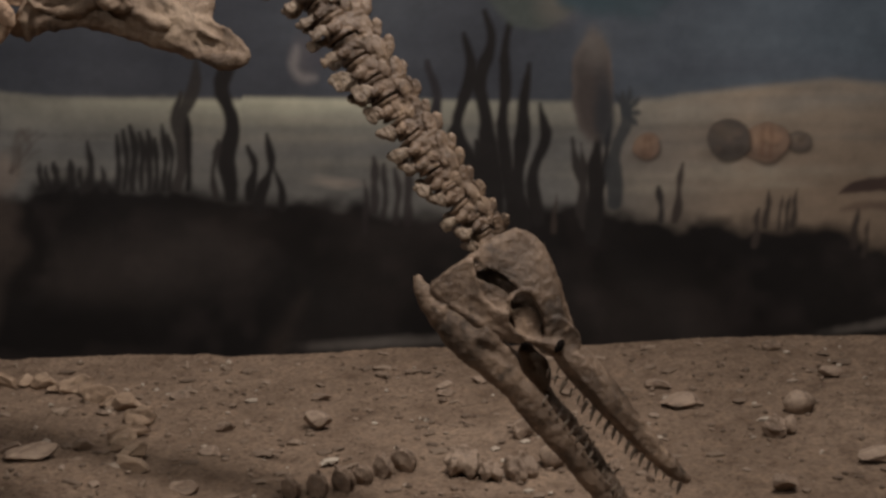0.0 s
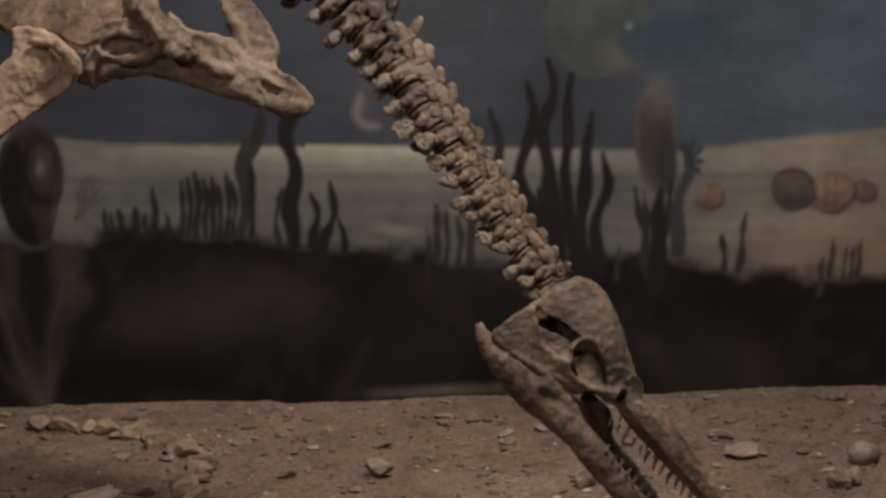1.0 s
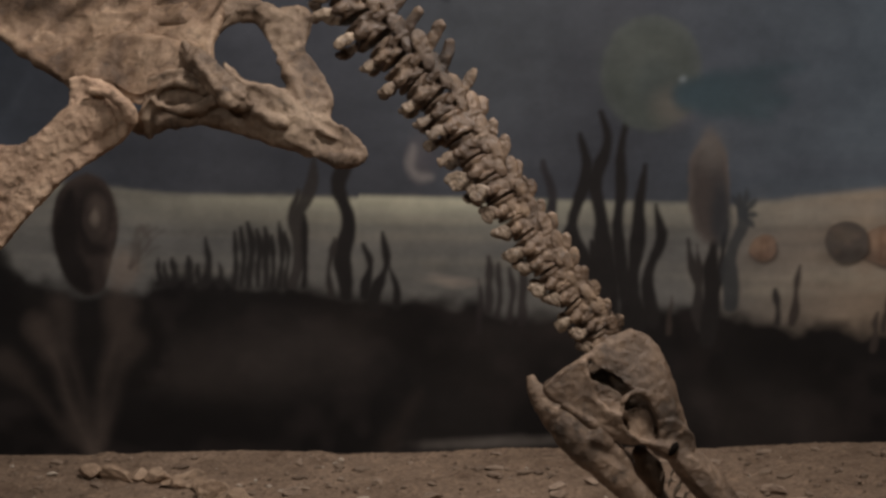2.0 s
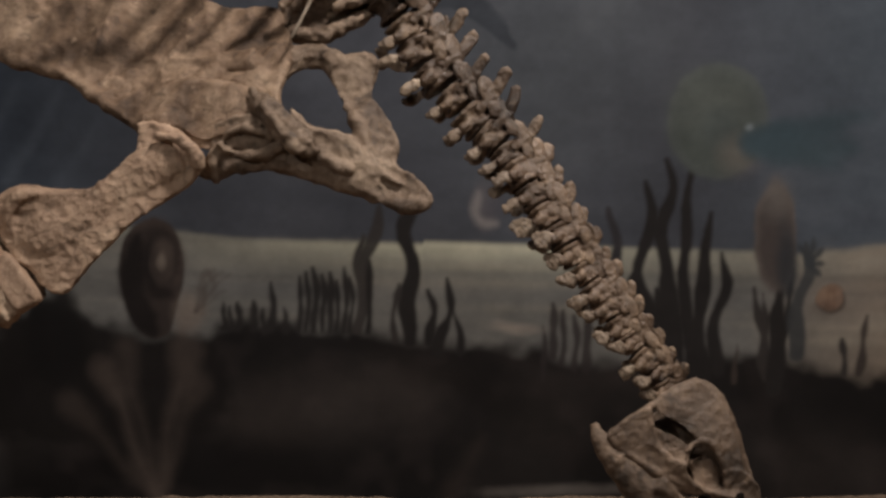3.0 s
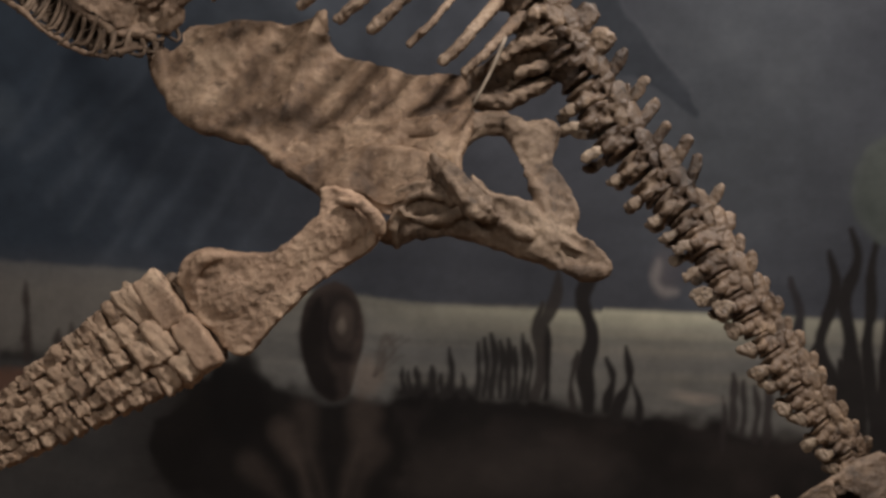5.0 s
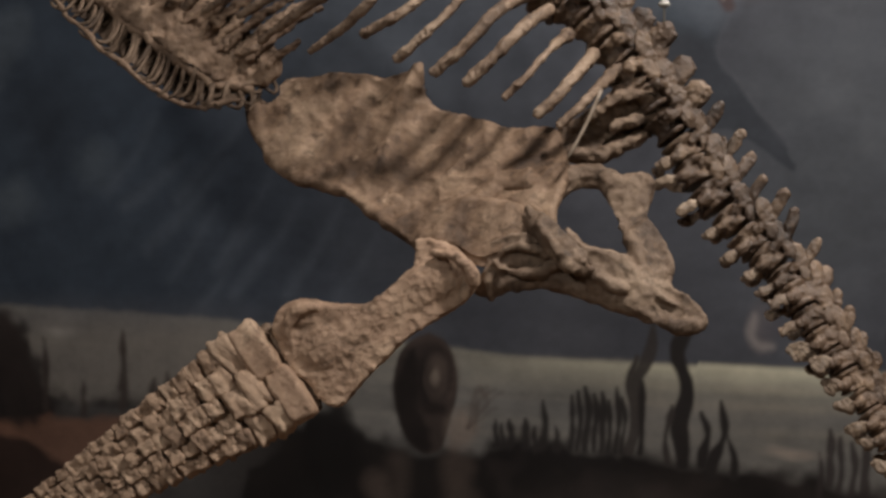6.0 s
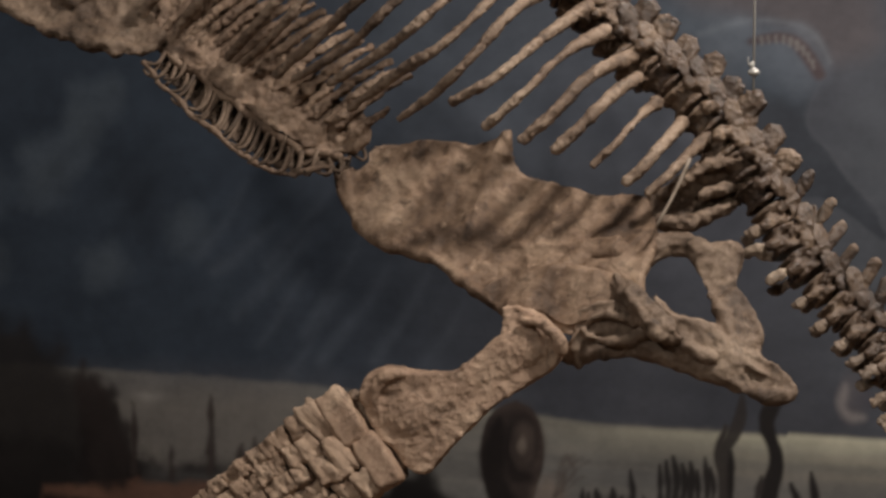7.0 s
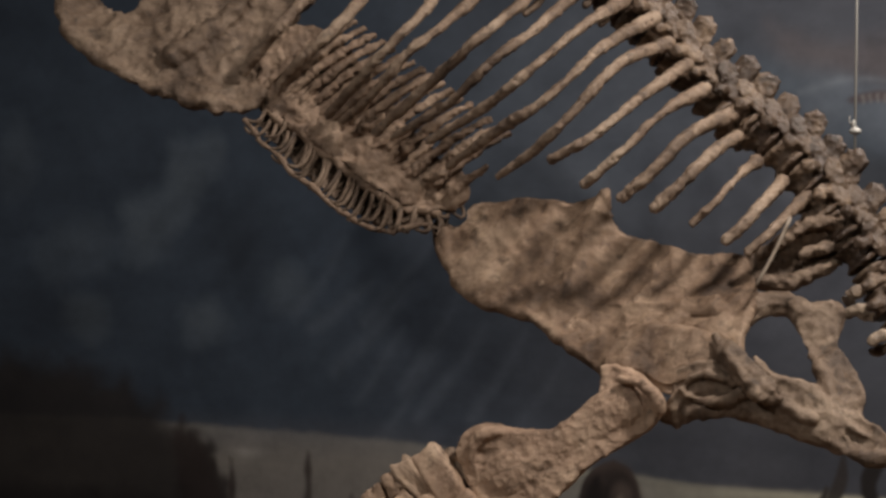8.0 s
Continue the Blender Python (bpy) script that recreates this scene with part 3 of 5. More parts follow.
for q, w in (((-0.909, 0.616), .010), ((-0.888, 0.629), .010), ((-0.866, 0.642), .012), ((-0.843, 0.623), .010), ((-0.822, 0.629), .011), ((-0.803, 0.607), .009), ((-0.779, 0.645), .010), ((-0.763, 0.616), .009), ((-0.988, 0.600), .009), ((-1.128, 0.539), .010), ((-1.110, 0.528), .008), ((-1.086, 0.539), .008), ((-1.041, 0.543), .009), ((-0.952, 0.528), .009), ((-1.016, 0.520), .007)):
    stroke([q, (q[0] + 0.006, q[1] - 0.06), (q[0] - 0.002, (-0.923, 0.464)[1])], w, WEED, 0.95)
for q, w in (((-0.195, 0.552), .012), ((-0.167, 0.533), .009), ((-0.132, 0.520), .010), ((-0.101, 0.520), .014), ((-0.220, 0.488), .008)):
    stroke([q, (q[0] + 0.006, q[1] - 0.07), (q[0], q[1] - 0.15)], w, lin(36, 31, 30), 0.9)
for q in ((-1.183, 0.624), (-1.145, 0.616), (-1.209, 0.584)):
    stroke([q, (-1.179, 0.568), (-1.190, 0.504)], .006, lin(60, 53, 47), 0.3)

# round shells, a small fish, the glassy curl behind the neck
for p, rx, rz, c in (((0.569, 0.583), .041, .037, (92, 74, 62)), ((0.987, 0.600), .034, .030, (74, 65, 58)), ((0.899, 0.596), .066, .052, (97, 78, 65)), ((0.795, 0.607), .055, .056, (62, 55, 50))):
    oval((p[0] + 0.004, p[1] - 0.006), 1.06 * rx, 1.06 * rz, lin(c[0] * 0.45, c[1] * 0.42, c[2] * 0.4), 0.75, 0.008)
    oval(p, rx, rz, lin(*c), 1.0, 0.005)
    for k in range(7):
        oval((p[0] + rng.uniform(-.6, .6) * rx, p[1] + rng.uniform(-.6, .6) * rz), rng.uniform(.12, .3) * rx, rng.uniform(.1, .25) * rz, lin(c[0] * 0.7, c[1] * 0.66, c[2] * 0.62) if k % 2 else lin(c[0] + 18, c[1] + 12, c[2] + 8), 0.5, 0.010, rng.uniform(-.8, .8))
    oval((p[0] - 0.2 * rx, p[1] + 0.35 * rz), 0.5 * rx, 0.35 * rz, lin(c[0] + 26, c[1] + 22, c[2] + 16), 0.5, 0.02)
    oval((p[0], p[1] - 0.75 * rz), 0.8 * rx, 0.25 * rz, lin(c[0] * 0.6, c[1] * 0.6, c[2] * 0.6), 0.6, 0.02)
    for k in (-0.15, 0.2) if c[0] > 90 else ():
        stroke([(p[0] + k * rx, p[1] + 0.75 * rz), (p[0] + 1.1 * k * rx, p[1]), (p[0] + k * rx, p[1] - 0.7 * rz)], 0.10 * rx, lin(c[0] * 0.75, c[1] * 0.66, c[2] * 0.6), 0.55, 0.012)
oval((-0.306, 0.483), .050, .011, lin(128, 116, 104), 0.7, 0.016)
oval((-0.267, 0.477), .03, .008, lin(100, 90, 82), 0.6, 0.016)
oval((-0.379, 0.829), .040, .065, lin(72, 67, 68), 0.7, 0.02)
stroke([(-0.404, 0.861), (-0.408, 0.806), (-0.388, 0.778), (-0.355, 0.778)], .010, lin(118, 110, 105), 0.6, 0.016, (0.4, 1))
oval((-0.348, 0.825), .03, .03, lin(58, 56, 60), 0.8, 0.02)
# pale disc-shelled swimmer with blue-green arms
oval((0.252, 1.070), .137, .158, lin(63, 65, 62), 0.9, 0.010)
oval((0.249, 1.065), .122, .142, lin(55, 58, 54), 0.9, 0.03)
oval((0.232, 1.123), .09, .07, lin(66, 67, 62), 0.5, 0.06)
oval((0.257, 1.052), .05, .055, lin(52, 56, 54), 0.55, 0.03)
oval((0.312, 0.978), .05, .05, lin(86, 76, 68), 0.4, 0.04)
for q, r in (((0.584, 1.051), .020), ((0.619, 0.998), .03), ((0.576, 0.951), .02), ((0.646, 1.090), .012)):
    stroke([q, ((0.454, 1.019)[0], (q[1] + (0.454, 1.019)[1]) / 2), (0.349, 1.010)], r * 1.25, lin(42, 52, 56), 0.8, 0.03, (0.3, 1.2))
oval((0.335, 1.053), .011, .009, lin(112, 116, 118), 0.7, 0.012)
# coiled shell with feelers
patch([(-1.321, 0.781), (-1.267, 0.749), (-1.239, 0.656), (-1.243, 0.584), (-1.261, 0.518), (-1.282, 0.455), (-1.329, 0.431), (-1.377, 0.463), (-1.410, 0.537), (-1.423, 0.626), (-1.398, 0.731)], lin(40, 33, 30), 1.0, 0.007, 0.4)
patch([(-1.368, 0.728), (-1.344, 0.647), (-1.352, 0.549), (-1.318, 0.474), (-1.332, 0.431), (-1.384, 0.472), (-1.415, 0.554), (-1.416, 0.645)], lin(17, 13, 12), 0.95, 0.018)
stroke([(-1.330, 0.696), (-1.341, 0.631), (-1.326, 0.572), (-1.283, 0.563)], .014, lin(20, 15, 14), 0.85, 0.014, (0.5, 1.0))
stroke([(-1.378, 0.744), (-1.325, 0.771), (-1.273, 0.746), (-1.248, 0.665), (-1.256, 0.600)], .010, lin(56, 46, 41), 0.6, 0.016, (0.3, 1.0))
for k in range(12):
    a = -0.4 + 0.27 * k
    q, e_ = (-1.308, 0.648), (0.050, 0.088)
    stroke([(q[0] + 0.62 * e_[0] * math.cos(a), q[1] + 0.62 * e_[1] * math.sin(a)), (q[0] + 1.15 * e_[0] * math.cos(a + .15), q[1] + 1.15 * e_[1] * math.sin(a + .15))], .005, lin(26, 20, 18), 0.45, 0.010)
oval((-1.303, 0.661), .046, .078, lin(19, 15, 14), 0.75, 0.012)
oval((-1.298, 0.661), .036, .064, lin(56, 47, 42), 0.75, 0.012)
oval((-1.304, 0.658), .024, .044, lin(26, 21, 19), 0.75, 0.012)
oval((-1.297, 0.671), .020, .036, lin(66, 56, 50), 0.75, 0.016)
oval((-1.301, 0.664), .008, .016, lin(96, 86, 76), 0.6, 0.010)
patch([(-1.264, 0.531), (-1.237, 0.564), (-1.205, 0.559), (-1.166, 0.520), (-1.193, 0.467), (-1.239, 0.450), (-1.268, 0.475)], lin(92, 80, 71), 0.65, 0.022)
for p, q in (((-1.187, 0.601), (-1.151, 0.632)), ((-1.178, 0.585), (-1.128, 0.626)), ((-1.172, 0.559), (-1.106, 0.620)), ((-1.162, 0.543), (-1.119, 0.574)), ((-1.152, 0.578), (-1.171, 0.631))):
    stroke([q, ((p[0] + q[0]) / 2, (p[1] + q[1]) / 2 + 0.006), p, (-1.205, 0.513)], .006, lin(58, 50, 45), 0.45, 0.010)

# dabs of the brush, and the cool cast of the paint
pig *= np.array([0.955, 1.005, 1.05])
pig *= (1 + 0.07 * cloud(0.09, 21) + 0.05 * cloud(0.03, 22) + 0.04 * cloud(0.013, 23))[..., None]
me = bpy.data.meshes.new("mural")
nx, nz = len(mx), len(mz)
idx = np.arange(nx * nz).reshape(nz, nx)
quads = np.stack([idx[:-1, :-1], idx[:-1, 1:], idx[1:, 1:], idx[1:, :-1]], -1).reshape(-1, 4)
me.from_pydata(np.stack([MX, np.full(MX.shape, WALL_Y), MZ], -1).reshape(-1, 3).tolist(), [], quads.tolist())
a_ = me.color_attributes.new("pigment", "FLOAT_COLOR", "POINT")
a_.data.foreach_set("color", np.concatenate([np.clip(pig, 0, 1), np.ones(MX.shape + (1,))], -1).astype(np.float32).ravel())
me.materials.append(PAINT)
tagged(new("wall_north", me), "painted undersea mural with seaweed, shells and dark reef", "mural", kind="structure")

# ---- the mounted skeleton ----
SK = tagged(new("reptile_skeleton"), "mounted brown fossil skeleton of a diving marine reptile", "skeleton")

# skull: flat faces with sharp crests round the openings
bm = bmesh.new()
# roof face, from the crest to the brow
slab(bm, [(0.066, 3.772, 0.647), (0.101, 3.782, 0.672), (0.136, 3.800, 0.690), (0.173, 3.802, 0.681), (0.205, 3.795, 0.648), (0.230, 3.780, 0.587), (0.247, 3.765, 0.525), (0.263, 3.757, 0.489), (0.232, 3.745, 0.487), (0.209, 3.742, 0.527), (0.185, 3.744, 0.564), (0.153, 3.750, 0.586), (0.114, 3.756, 0.615), (0.075, 3.762, 0.633)], 0.020, 3)
tube(bm, [(0.025, 3.752, 0.626, 0.0068), (0.066, 3.764, 0.649, 0.0080), (0.096, 3.780, 0.668, 0.0080), (0.133, 3.798, 0.687, 0.0081), (0.173, 3.804, 0.677, 0.0104), (0.203, 3.802, 0.641, 0.0139), (0.226, 3.790, 0.580, 0.0139), (0.243, 3.778, 0.516, 0.0128), (0.261, 3.770, 0.480, 0.0128)], 20, 7)
tube(bm, [(0.140, 3.794, 0.684, 0.0081), (0.158, 3.778, 0.633, 0.0115), (0.176, 3.758, 0.593, 0.0126), (0.199, 3.744, 0.554, 0.0115)], 10, 6)
# cheek, behind and below the upper opening
slab(bm, [(-0.023, 3.738, 0.596), (0.007, 3.742, 0.621), (0.055, 3.752, 0.649), (0.062, 3.744, 0.628), (0.071, 3.736, 0.597), (0.084, 3.728, 0.564), (0.109, 3.722, 0.546), (0.130, 3.718, 0.538), (0.137, 3.716, 0.513), (0.171, 3.720, 0.485), (0.146, 3.724, 0.477), (0.096, 3.726, 0.493), (0.048, 3.728, 0.523), (0.007, 3.732, 0.553), (-0.021, 3.736, 0.576)], 0.022, 3)
tube(bm, [(-0.021, 3.736, 0.585, 0.0080), (0.018, 3.726, 0.555, 0.0080), (0.075, 3.720, 0.521, 0.0091), (0.132, 3.717, 0.496, 0.0080), (0.188, 3.722, 0.478, 0.0092), (0.236, 3.732, 0.465, 0.0184)], 16, 6)
tube(bm, [(0.057, 3.746, 0.646, 0.0046), (0.059, 3.737, 0.615, 0.0046), (0.075, 3.727, 0.578, 0.0046), (0.102, 3.717, 0.550, 0.0046), (0.132, 3.714, 0.539, 0.0046)], 12, 6)
# floors of the openings, set in
slab(bm, [(0.066, 3.748, 0.603), (0.098, 3.752, 0.593), (0.135, 3.750, 0.567), (0.133, 3.738, 0.537), (0.094, 3.740, 0.551)], 0.010, 3)
slab(bm, [(0.135, 3.742, 0.536), (0.163, 3.750, 0.546), (0.188, 3.752, 0.533), (0.200, 3.746, 0.497), (0.191, 3.738, 0.478), (0.154, 3.736, 0.492)], 0.010, 3)
# bar between the openings and the brow round the eye
tube(bm, [(0.130, 3.717, 0.538, 0.0051), (0.133, 3.721, 0.566, 0.0051), (0.148, 3.728, 0.581, 0.0057), (0.176, 3.737, 0.581, 0.0069), (0.196, 3.737, 0.554, 0.0069), (0.211, 3.735, 0.517, 0.0080), (0.213, 3.733, 0.477, 0.0103)], 16, 6)
# snout
slab(bm, [(0.211, 3.745, 0.526), (0.248, 3.750, 0.522), (0.281, 3.752, 0.478), (0.263, 3.745, 0.430), (0.221, 3.738, 0.442), (0.177, 3.732, 0.472), (0.204, 3.735, 0.481)], 0.024, 3)
tube(bm, [(0.234, 3.768, 0.471, 0.0278), (0.283, 3.760, 0.413, 0.0361), (0.337, 3.755, 0.349, 0.0339), (0.387, 3.755, 0.290, 0.0294), (0.438, 3.755, 0.233, 0.0237), (0.486, 3.755, 0.184, 0.0167), (0.510, 3.755, 0.169, 0.0107)], 18, 7, 1.25)
# palate side and inner walls, recessed behind the openings
slab(bm, [(0.042, 3.800, 0.606), (0.135, 3.830, 0.646), (0.217, 3.830, 0.550), (0.236, 3.820, 0.455), (0.135, 3.790, 0.483), (0.053, 3.780, 0.540)], 0.02)
tube(bm, [(0.019, 3.900, 0.555, 0.0184), (0.114, 3.900, 0.629, 0.0207), (0.184, 3.880, 0.622, 0.0297), (0.238, 3.860, 0.493, 0.0296), (0.252, 3.800, 0.449, 0.0269)], 12, 10)
skull_mesh = sculpt(bm, 0.0032, ((0.06, 0.003), (0.028, 0.0016, 1), (0.012, 0.0012), (0.007, 0.0006, 1)), 1, 1)
skull = part("skull", skull_mesh, BONE_SKULL, SK, "weathered brown long-snouted skull with large openings")
# solid ball in place of a hole: the nostril's shade is its near-black colour
bm = bmesh.new()
ball(bm, (0.235, 3.722, 0.469), (0.009, 0.010, 0.017), Euler((0, 0.6, 0)).to_quaternion())
NOSTRIL, nt, b = nodes_of("nostril_shade", 0.95, 0.05)
b.inputs["Base Color"].default_value = (0.008, 0.006, 0.005, 1)
part("nostril", mesh_of(bm), NOSTRIL, skull, "near-black oval standing for the shaded nostril opening")
bm = bmesh.new()
tube(bm, [(0.165, 3.800, 0.443, 0.0157), (0.194, 3.800, 0.400, 0.0269), (0.216, 3.800, 0.351, 0.0112)], 8, 10)
part("palate_bone", sculpt(bm, 0.006, ((0.03, 0.004),), 5, 3), BONE_DARK, skull, "dark inner palate bone in the open mouth")

# lower jaw with two rami
bm = bmesh.new()
tube(bm, [(-0.053, 3.750, 0.607, 0.0110), (-0.037, 3.740, 0.575, 0.0198), (0.007, 3.730, 0.520, 0.0330), (0.064, 3.720, 0.464, 0.0351), (0.133, 3.715, 0.401, 0.0317), (0.203, 3.715, 0.319, 0.0295), (0.262, 3.715, 0.245, 0.0263), (0.315, 3.715, 0.174, 0.0241), (0.370, 3.720, 0.105, 0.0208), (0.412, 3.720, 0.057, 0.0131)], 26, 12, 0.7)
tube(bm, [(-0.005, 3.900, 0.506, 0.0138), (0.091, 3.880, 0.444, 0.0206), (0.179, 3.850, 0.366, 0.0193), (0.243, 3.810, 0.298, 0.0191), (0.301, 3.770, 0.231, 0.0189), (0.359, 3.740, 0.149, 0.0165), (0.406, 3.725, 0.068, 0.0132)], 22, 10, 0.7)
tube(bm, [(0.075, 3.720, 0.497, 0.0263), (0.127, 3.720, 0.455, 0.0153), (0.156, 3.720, 0.401, 0.0153), (0.203, 3.725, 0.337, 0.0186)], 10, 8)
jaw = part("lower_jaw", sculpt(bm, 0.0045, ((0.05, 0.004), (0.03, 0.0020, 1), (0.010, 0.001, 1)), 2, 2), BONE_SKULL, SK, "open lower jaw of grey-brown bone")

# teeth: thin curved cones, shared meshes
bm = bmesh.new()
tube(bm, [(0, 0, 0.004, 0.0052), (0, 0, -0.008, 0.0048), (0.0015, 0, -0.017, 0.0036), (0.004, 0, -0.027, 0.0012)], 7, 7)
tooth_mesh = mesh_of(bm)


def teeth(owner, line, n, lean, size, seed):
    rnd_ = random.Random(seed)
    for p in spline(line, n):
        k = size * rnd_.uniform(0.65, 1.15)
        m_ = Matrix.LocRotScale(Vector(p), Euler((rnd_.uniform(-0.15, 0.15), lean + rnd_.uniform(-0.14, 0.14), 0)), Vector((k, k, k)))
        part("tooth", tooth_mesh, TOOTH, owner, m=m_)


teeth(skull, [(0.217, 3.740, 0.413), (0.273, 3.735, 0.363), (0.355, 3.737, 0.283), (0.427, 3.742, 0.213), (0.494, 3.750, 0.164)], 19, 0.45, 0.85, 4)
teeth(skull, [(0.241, 3.790, 0.403), (0.324, 3.785, 0.313), (0.407, 3.775, 0.230)], 10, 0.45, 0.6, 5)
teeth(jaw, [(0.204, 3.700, 0.357), (0.260, 3.700, 0.290), (0.319, 3.700, 0.212), (0.373, 3.705, 0.132)], 14, 3.75, 0.6, 6)
teeth(jaw, [(0.236, 3.790, 0.327), (0.300, 3.765, 0.252), (0.370, 3.735, 0.151)], 13, 3.7, 0.6, 7)


# vertebrae
def blade(bm, centre, half, turn):
    """A flat leaf of bone with blunt edges."""
    m_ = Matrix.LocRotScale(Vector(centre), Euler(turn), Vector(half))
    bmesh.ops.create_icosphere(bm, subdivisions=2, radius=1.15, matrix=m_)


def vertebra_mesh(seed, neck):
    """Unit vertebra: x along the column to the head, z to the back, -y to the near side; about 1 between neighbours. neck: 1 near the skull, 2 near the shoulder, 0 in the back."""
    r_ = random.Random(seed)
    j = lambda s: r_.uniform(-s, s)
    bm = bmesh.new()
    # waisted body with raised rims
    tube(bm, [(-0.41, 0, -0.24, 0.10), (-0.40, 0, -0.24, 0.54), (-0.31, 0, -0.24, 0.67), (-0.12, 0, -0.24, 0.50), (0.10, 0, -0.24, 0.48), (0.27, 0, -0.24, 0.65), (0.36, 0, -0.24, 0.52), (0.37, 0, -0.24, 0.10)], 29, 14)
    for s in (-1, 1):
        # arch wall, and the joint blades that overlap the neighbours
        tube(bm, [(-0.08, 0.30 * s, 0.05, 0.20), (-0.10, 0.34 * s, 0.35, 0.17), (-0.05, 0.2 * s, 0.6, 0.26)], 6, 8)
        blade(bm, (-0.42 + j(.05), 0.38 * s, 0.66 + j(.05)), (0.34, 0.07, 0.25), (0.5 * s, 0.42 + j(.15), 0.1 * s))
        blade(bm, (0.30 + j(.05), 0.42 * s, 0.40 + j(.05)), (0.26, 0.08, 0.20), (0.45 * s, 0.30 + j(.15), -0.1 * s))
        if neck:
            # knob for the neck rib, with a hollow above it
            tube(bm, [(0.0, 0.45 * s, -0.30, 0.20), (0.03, 0.62 * s, -0.52, 0.20), (0.02, 0.66 * s, -0.74, 0.15)], 6, 8)
            if neck == 2:
                tube(bm, [(0.16, 0.40 * s, 0.02, 0.10), (0.20, 0.56 * s, -0.10, 0.11), (0.10, 0.60 * s, -0.34, 0.09)], 6, 7)
                tube(bm, [(-0.26, 0.44 * s, -0.02, 0.09), (-0.24, 0.54 * s, -0.20, 0.10), (-0.12, 0.58 * s, -0.42, 0.08)], 6, 7)
            else:
                blade(bm, (-0.02 + j(.05), 0.50 * s, -0.02 + j(.06)), (0.16, 0.06, 0.42), (0.25 * s, 0.55 + j(.2), 0.2 * s))
        else:
            tube(bm, [(0, 0.3 * s, 0.28, 0.20), (-0.05, 0.66 * s, 0.24 + j(.08), 0.15), (-0.10, 0.95 * s, 0.10 + j(.1), 0.22)], 7, 8)
            blade(bm, (0.0, 0.42 * s, 0.42 + j(.06)), (0.30, 0.09, 0.24), (0.5 * s, 0.2 + j(.3), 0.3 * s))
    if neck == 2:
        tube(bm, [(-0.05, 0, 0.40, 0.24), (-0.16, 0, 0.75, 0.21), (-0.27 + j(.05), 0, 1.14, 0.20), (-0.38 + j(.07), 0, 1.44 + j(.1), 0.18), (-0.42, 0, 1.54, 0.13)], 10, 10, 0.42)
    elif neck == 1:
        tube(bm, [(0.05, 0, 0.38, 0.28), (-0.12, 0, 0.72, 0.26), (-0.30 + j(.05), 0, 1.00 + j(.06), 0.24), (-0.44 + j(.06), 0, 1.16 + j(.06), 0.16)], 9, 10, 0.35)
    else:
        tube(bm, [(-0.02, 0, 0.35, 0.30), (-0.12, 0, 0.70, 0.36), (-0.24 + j(.05), 0, 1.05, 0.38), (-0.32 + j(.06), 0, 1.32 + j(.08), 0.36)], 9, 10, 0.30)
    relief = ((0.6, 0.035), (0.26, 0.016, 1), (0.14, 0.014), (0.08, 0.008, 1)) if neck else ((0.5, 0.045), (0.24, 0.024, 1), (0.12, 0.014, 1))
    return sculpt(bm, 0.040, relief, seed, 0)


def cervical_rib(seed, leaf=False):
    """Unit neck rib that hangs from a vertebra's near flank: club-shaped, or a flat leaf."""
    r_ = random.Random(seed)
    j = lambda s: r_.uniform(-s, s)
    bm = bmesh.new()
    tube(bm, [(0.02, -0.60, -0.66, 0.13), (-0.02 + j(.05), -0.66, -0.92, 0.15), (-0.06 + j(.1), -0.68, -1.06 + j(.10), 0.18 + j(.04)), (-0.14 + j(.2), -0.64, -1.26 + j(.12), 0.17 + j(.03)), (-0.18, -0.62, -1.34, 0.10)], 11, 9, 0.5)
    if leaf:
        blade(bm, (-0.18 + j(.06), -0.62, -1.04 + j(.08)), (0.19, 0.07, 0.40), (0.2, 0.55 + j(.25), 0.15))
    return sculpt(bm, 0.036, ((0.4, 0.07), (0.2, 0.02, 1), (0.1, 0.015)), seed, 0)


RIBLETS = [cervical_rib(70 + i) for i in range(6)]
LEAVES = [cervical_rib(90 + i, True) for i in range(6)]
LOW_MESHES = [vertebra_mesh(20 + i, 1) for i in range(6)]
NECK_MESHES = [vertebra_mesh(30 + i, 2) for i in range(6)]
BACK_MESHES = [vertebra_mesh(40 + i, 0) for i in range(6)]


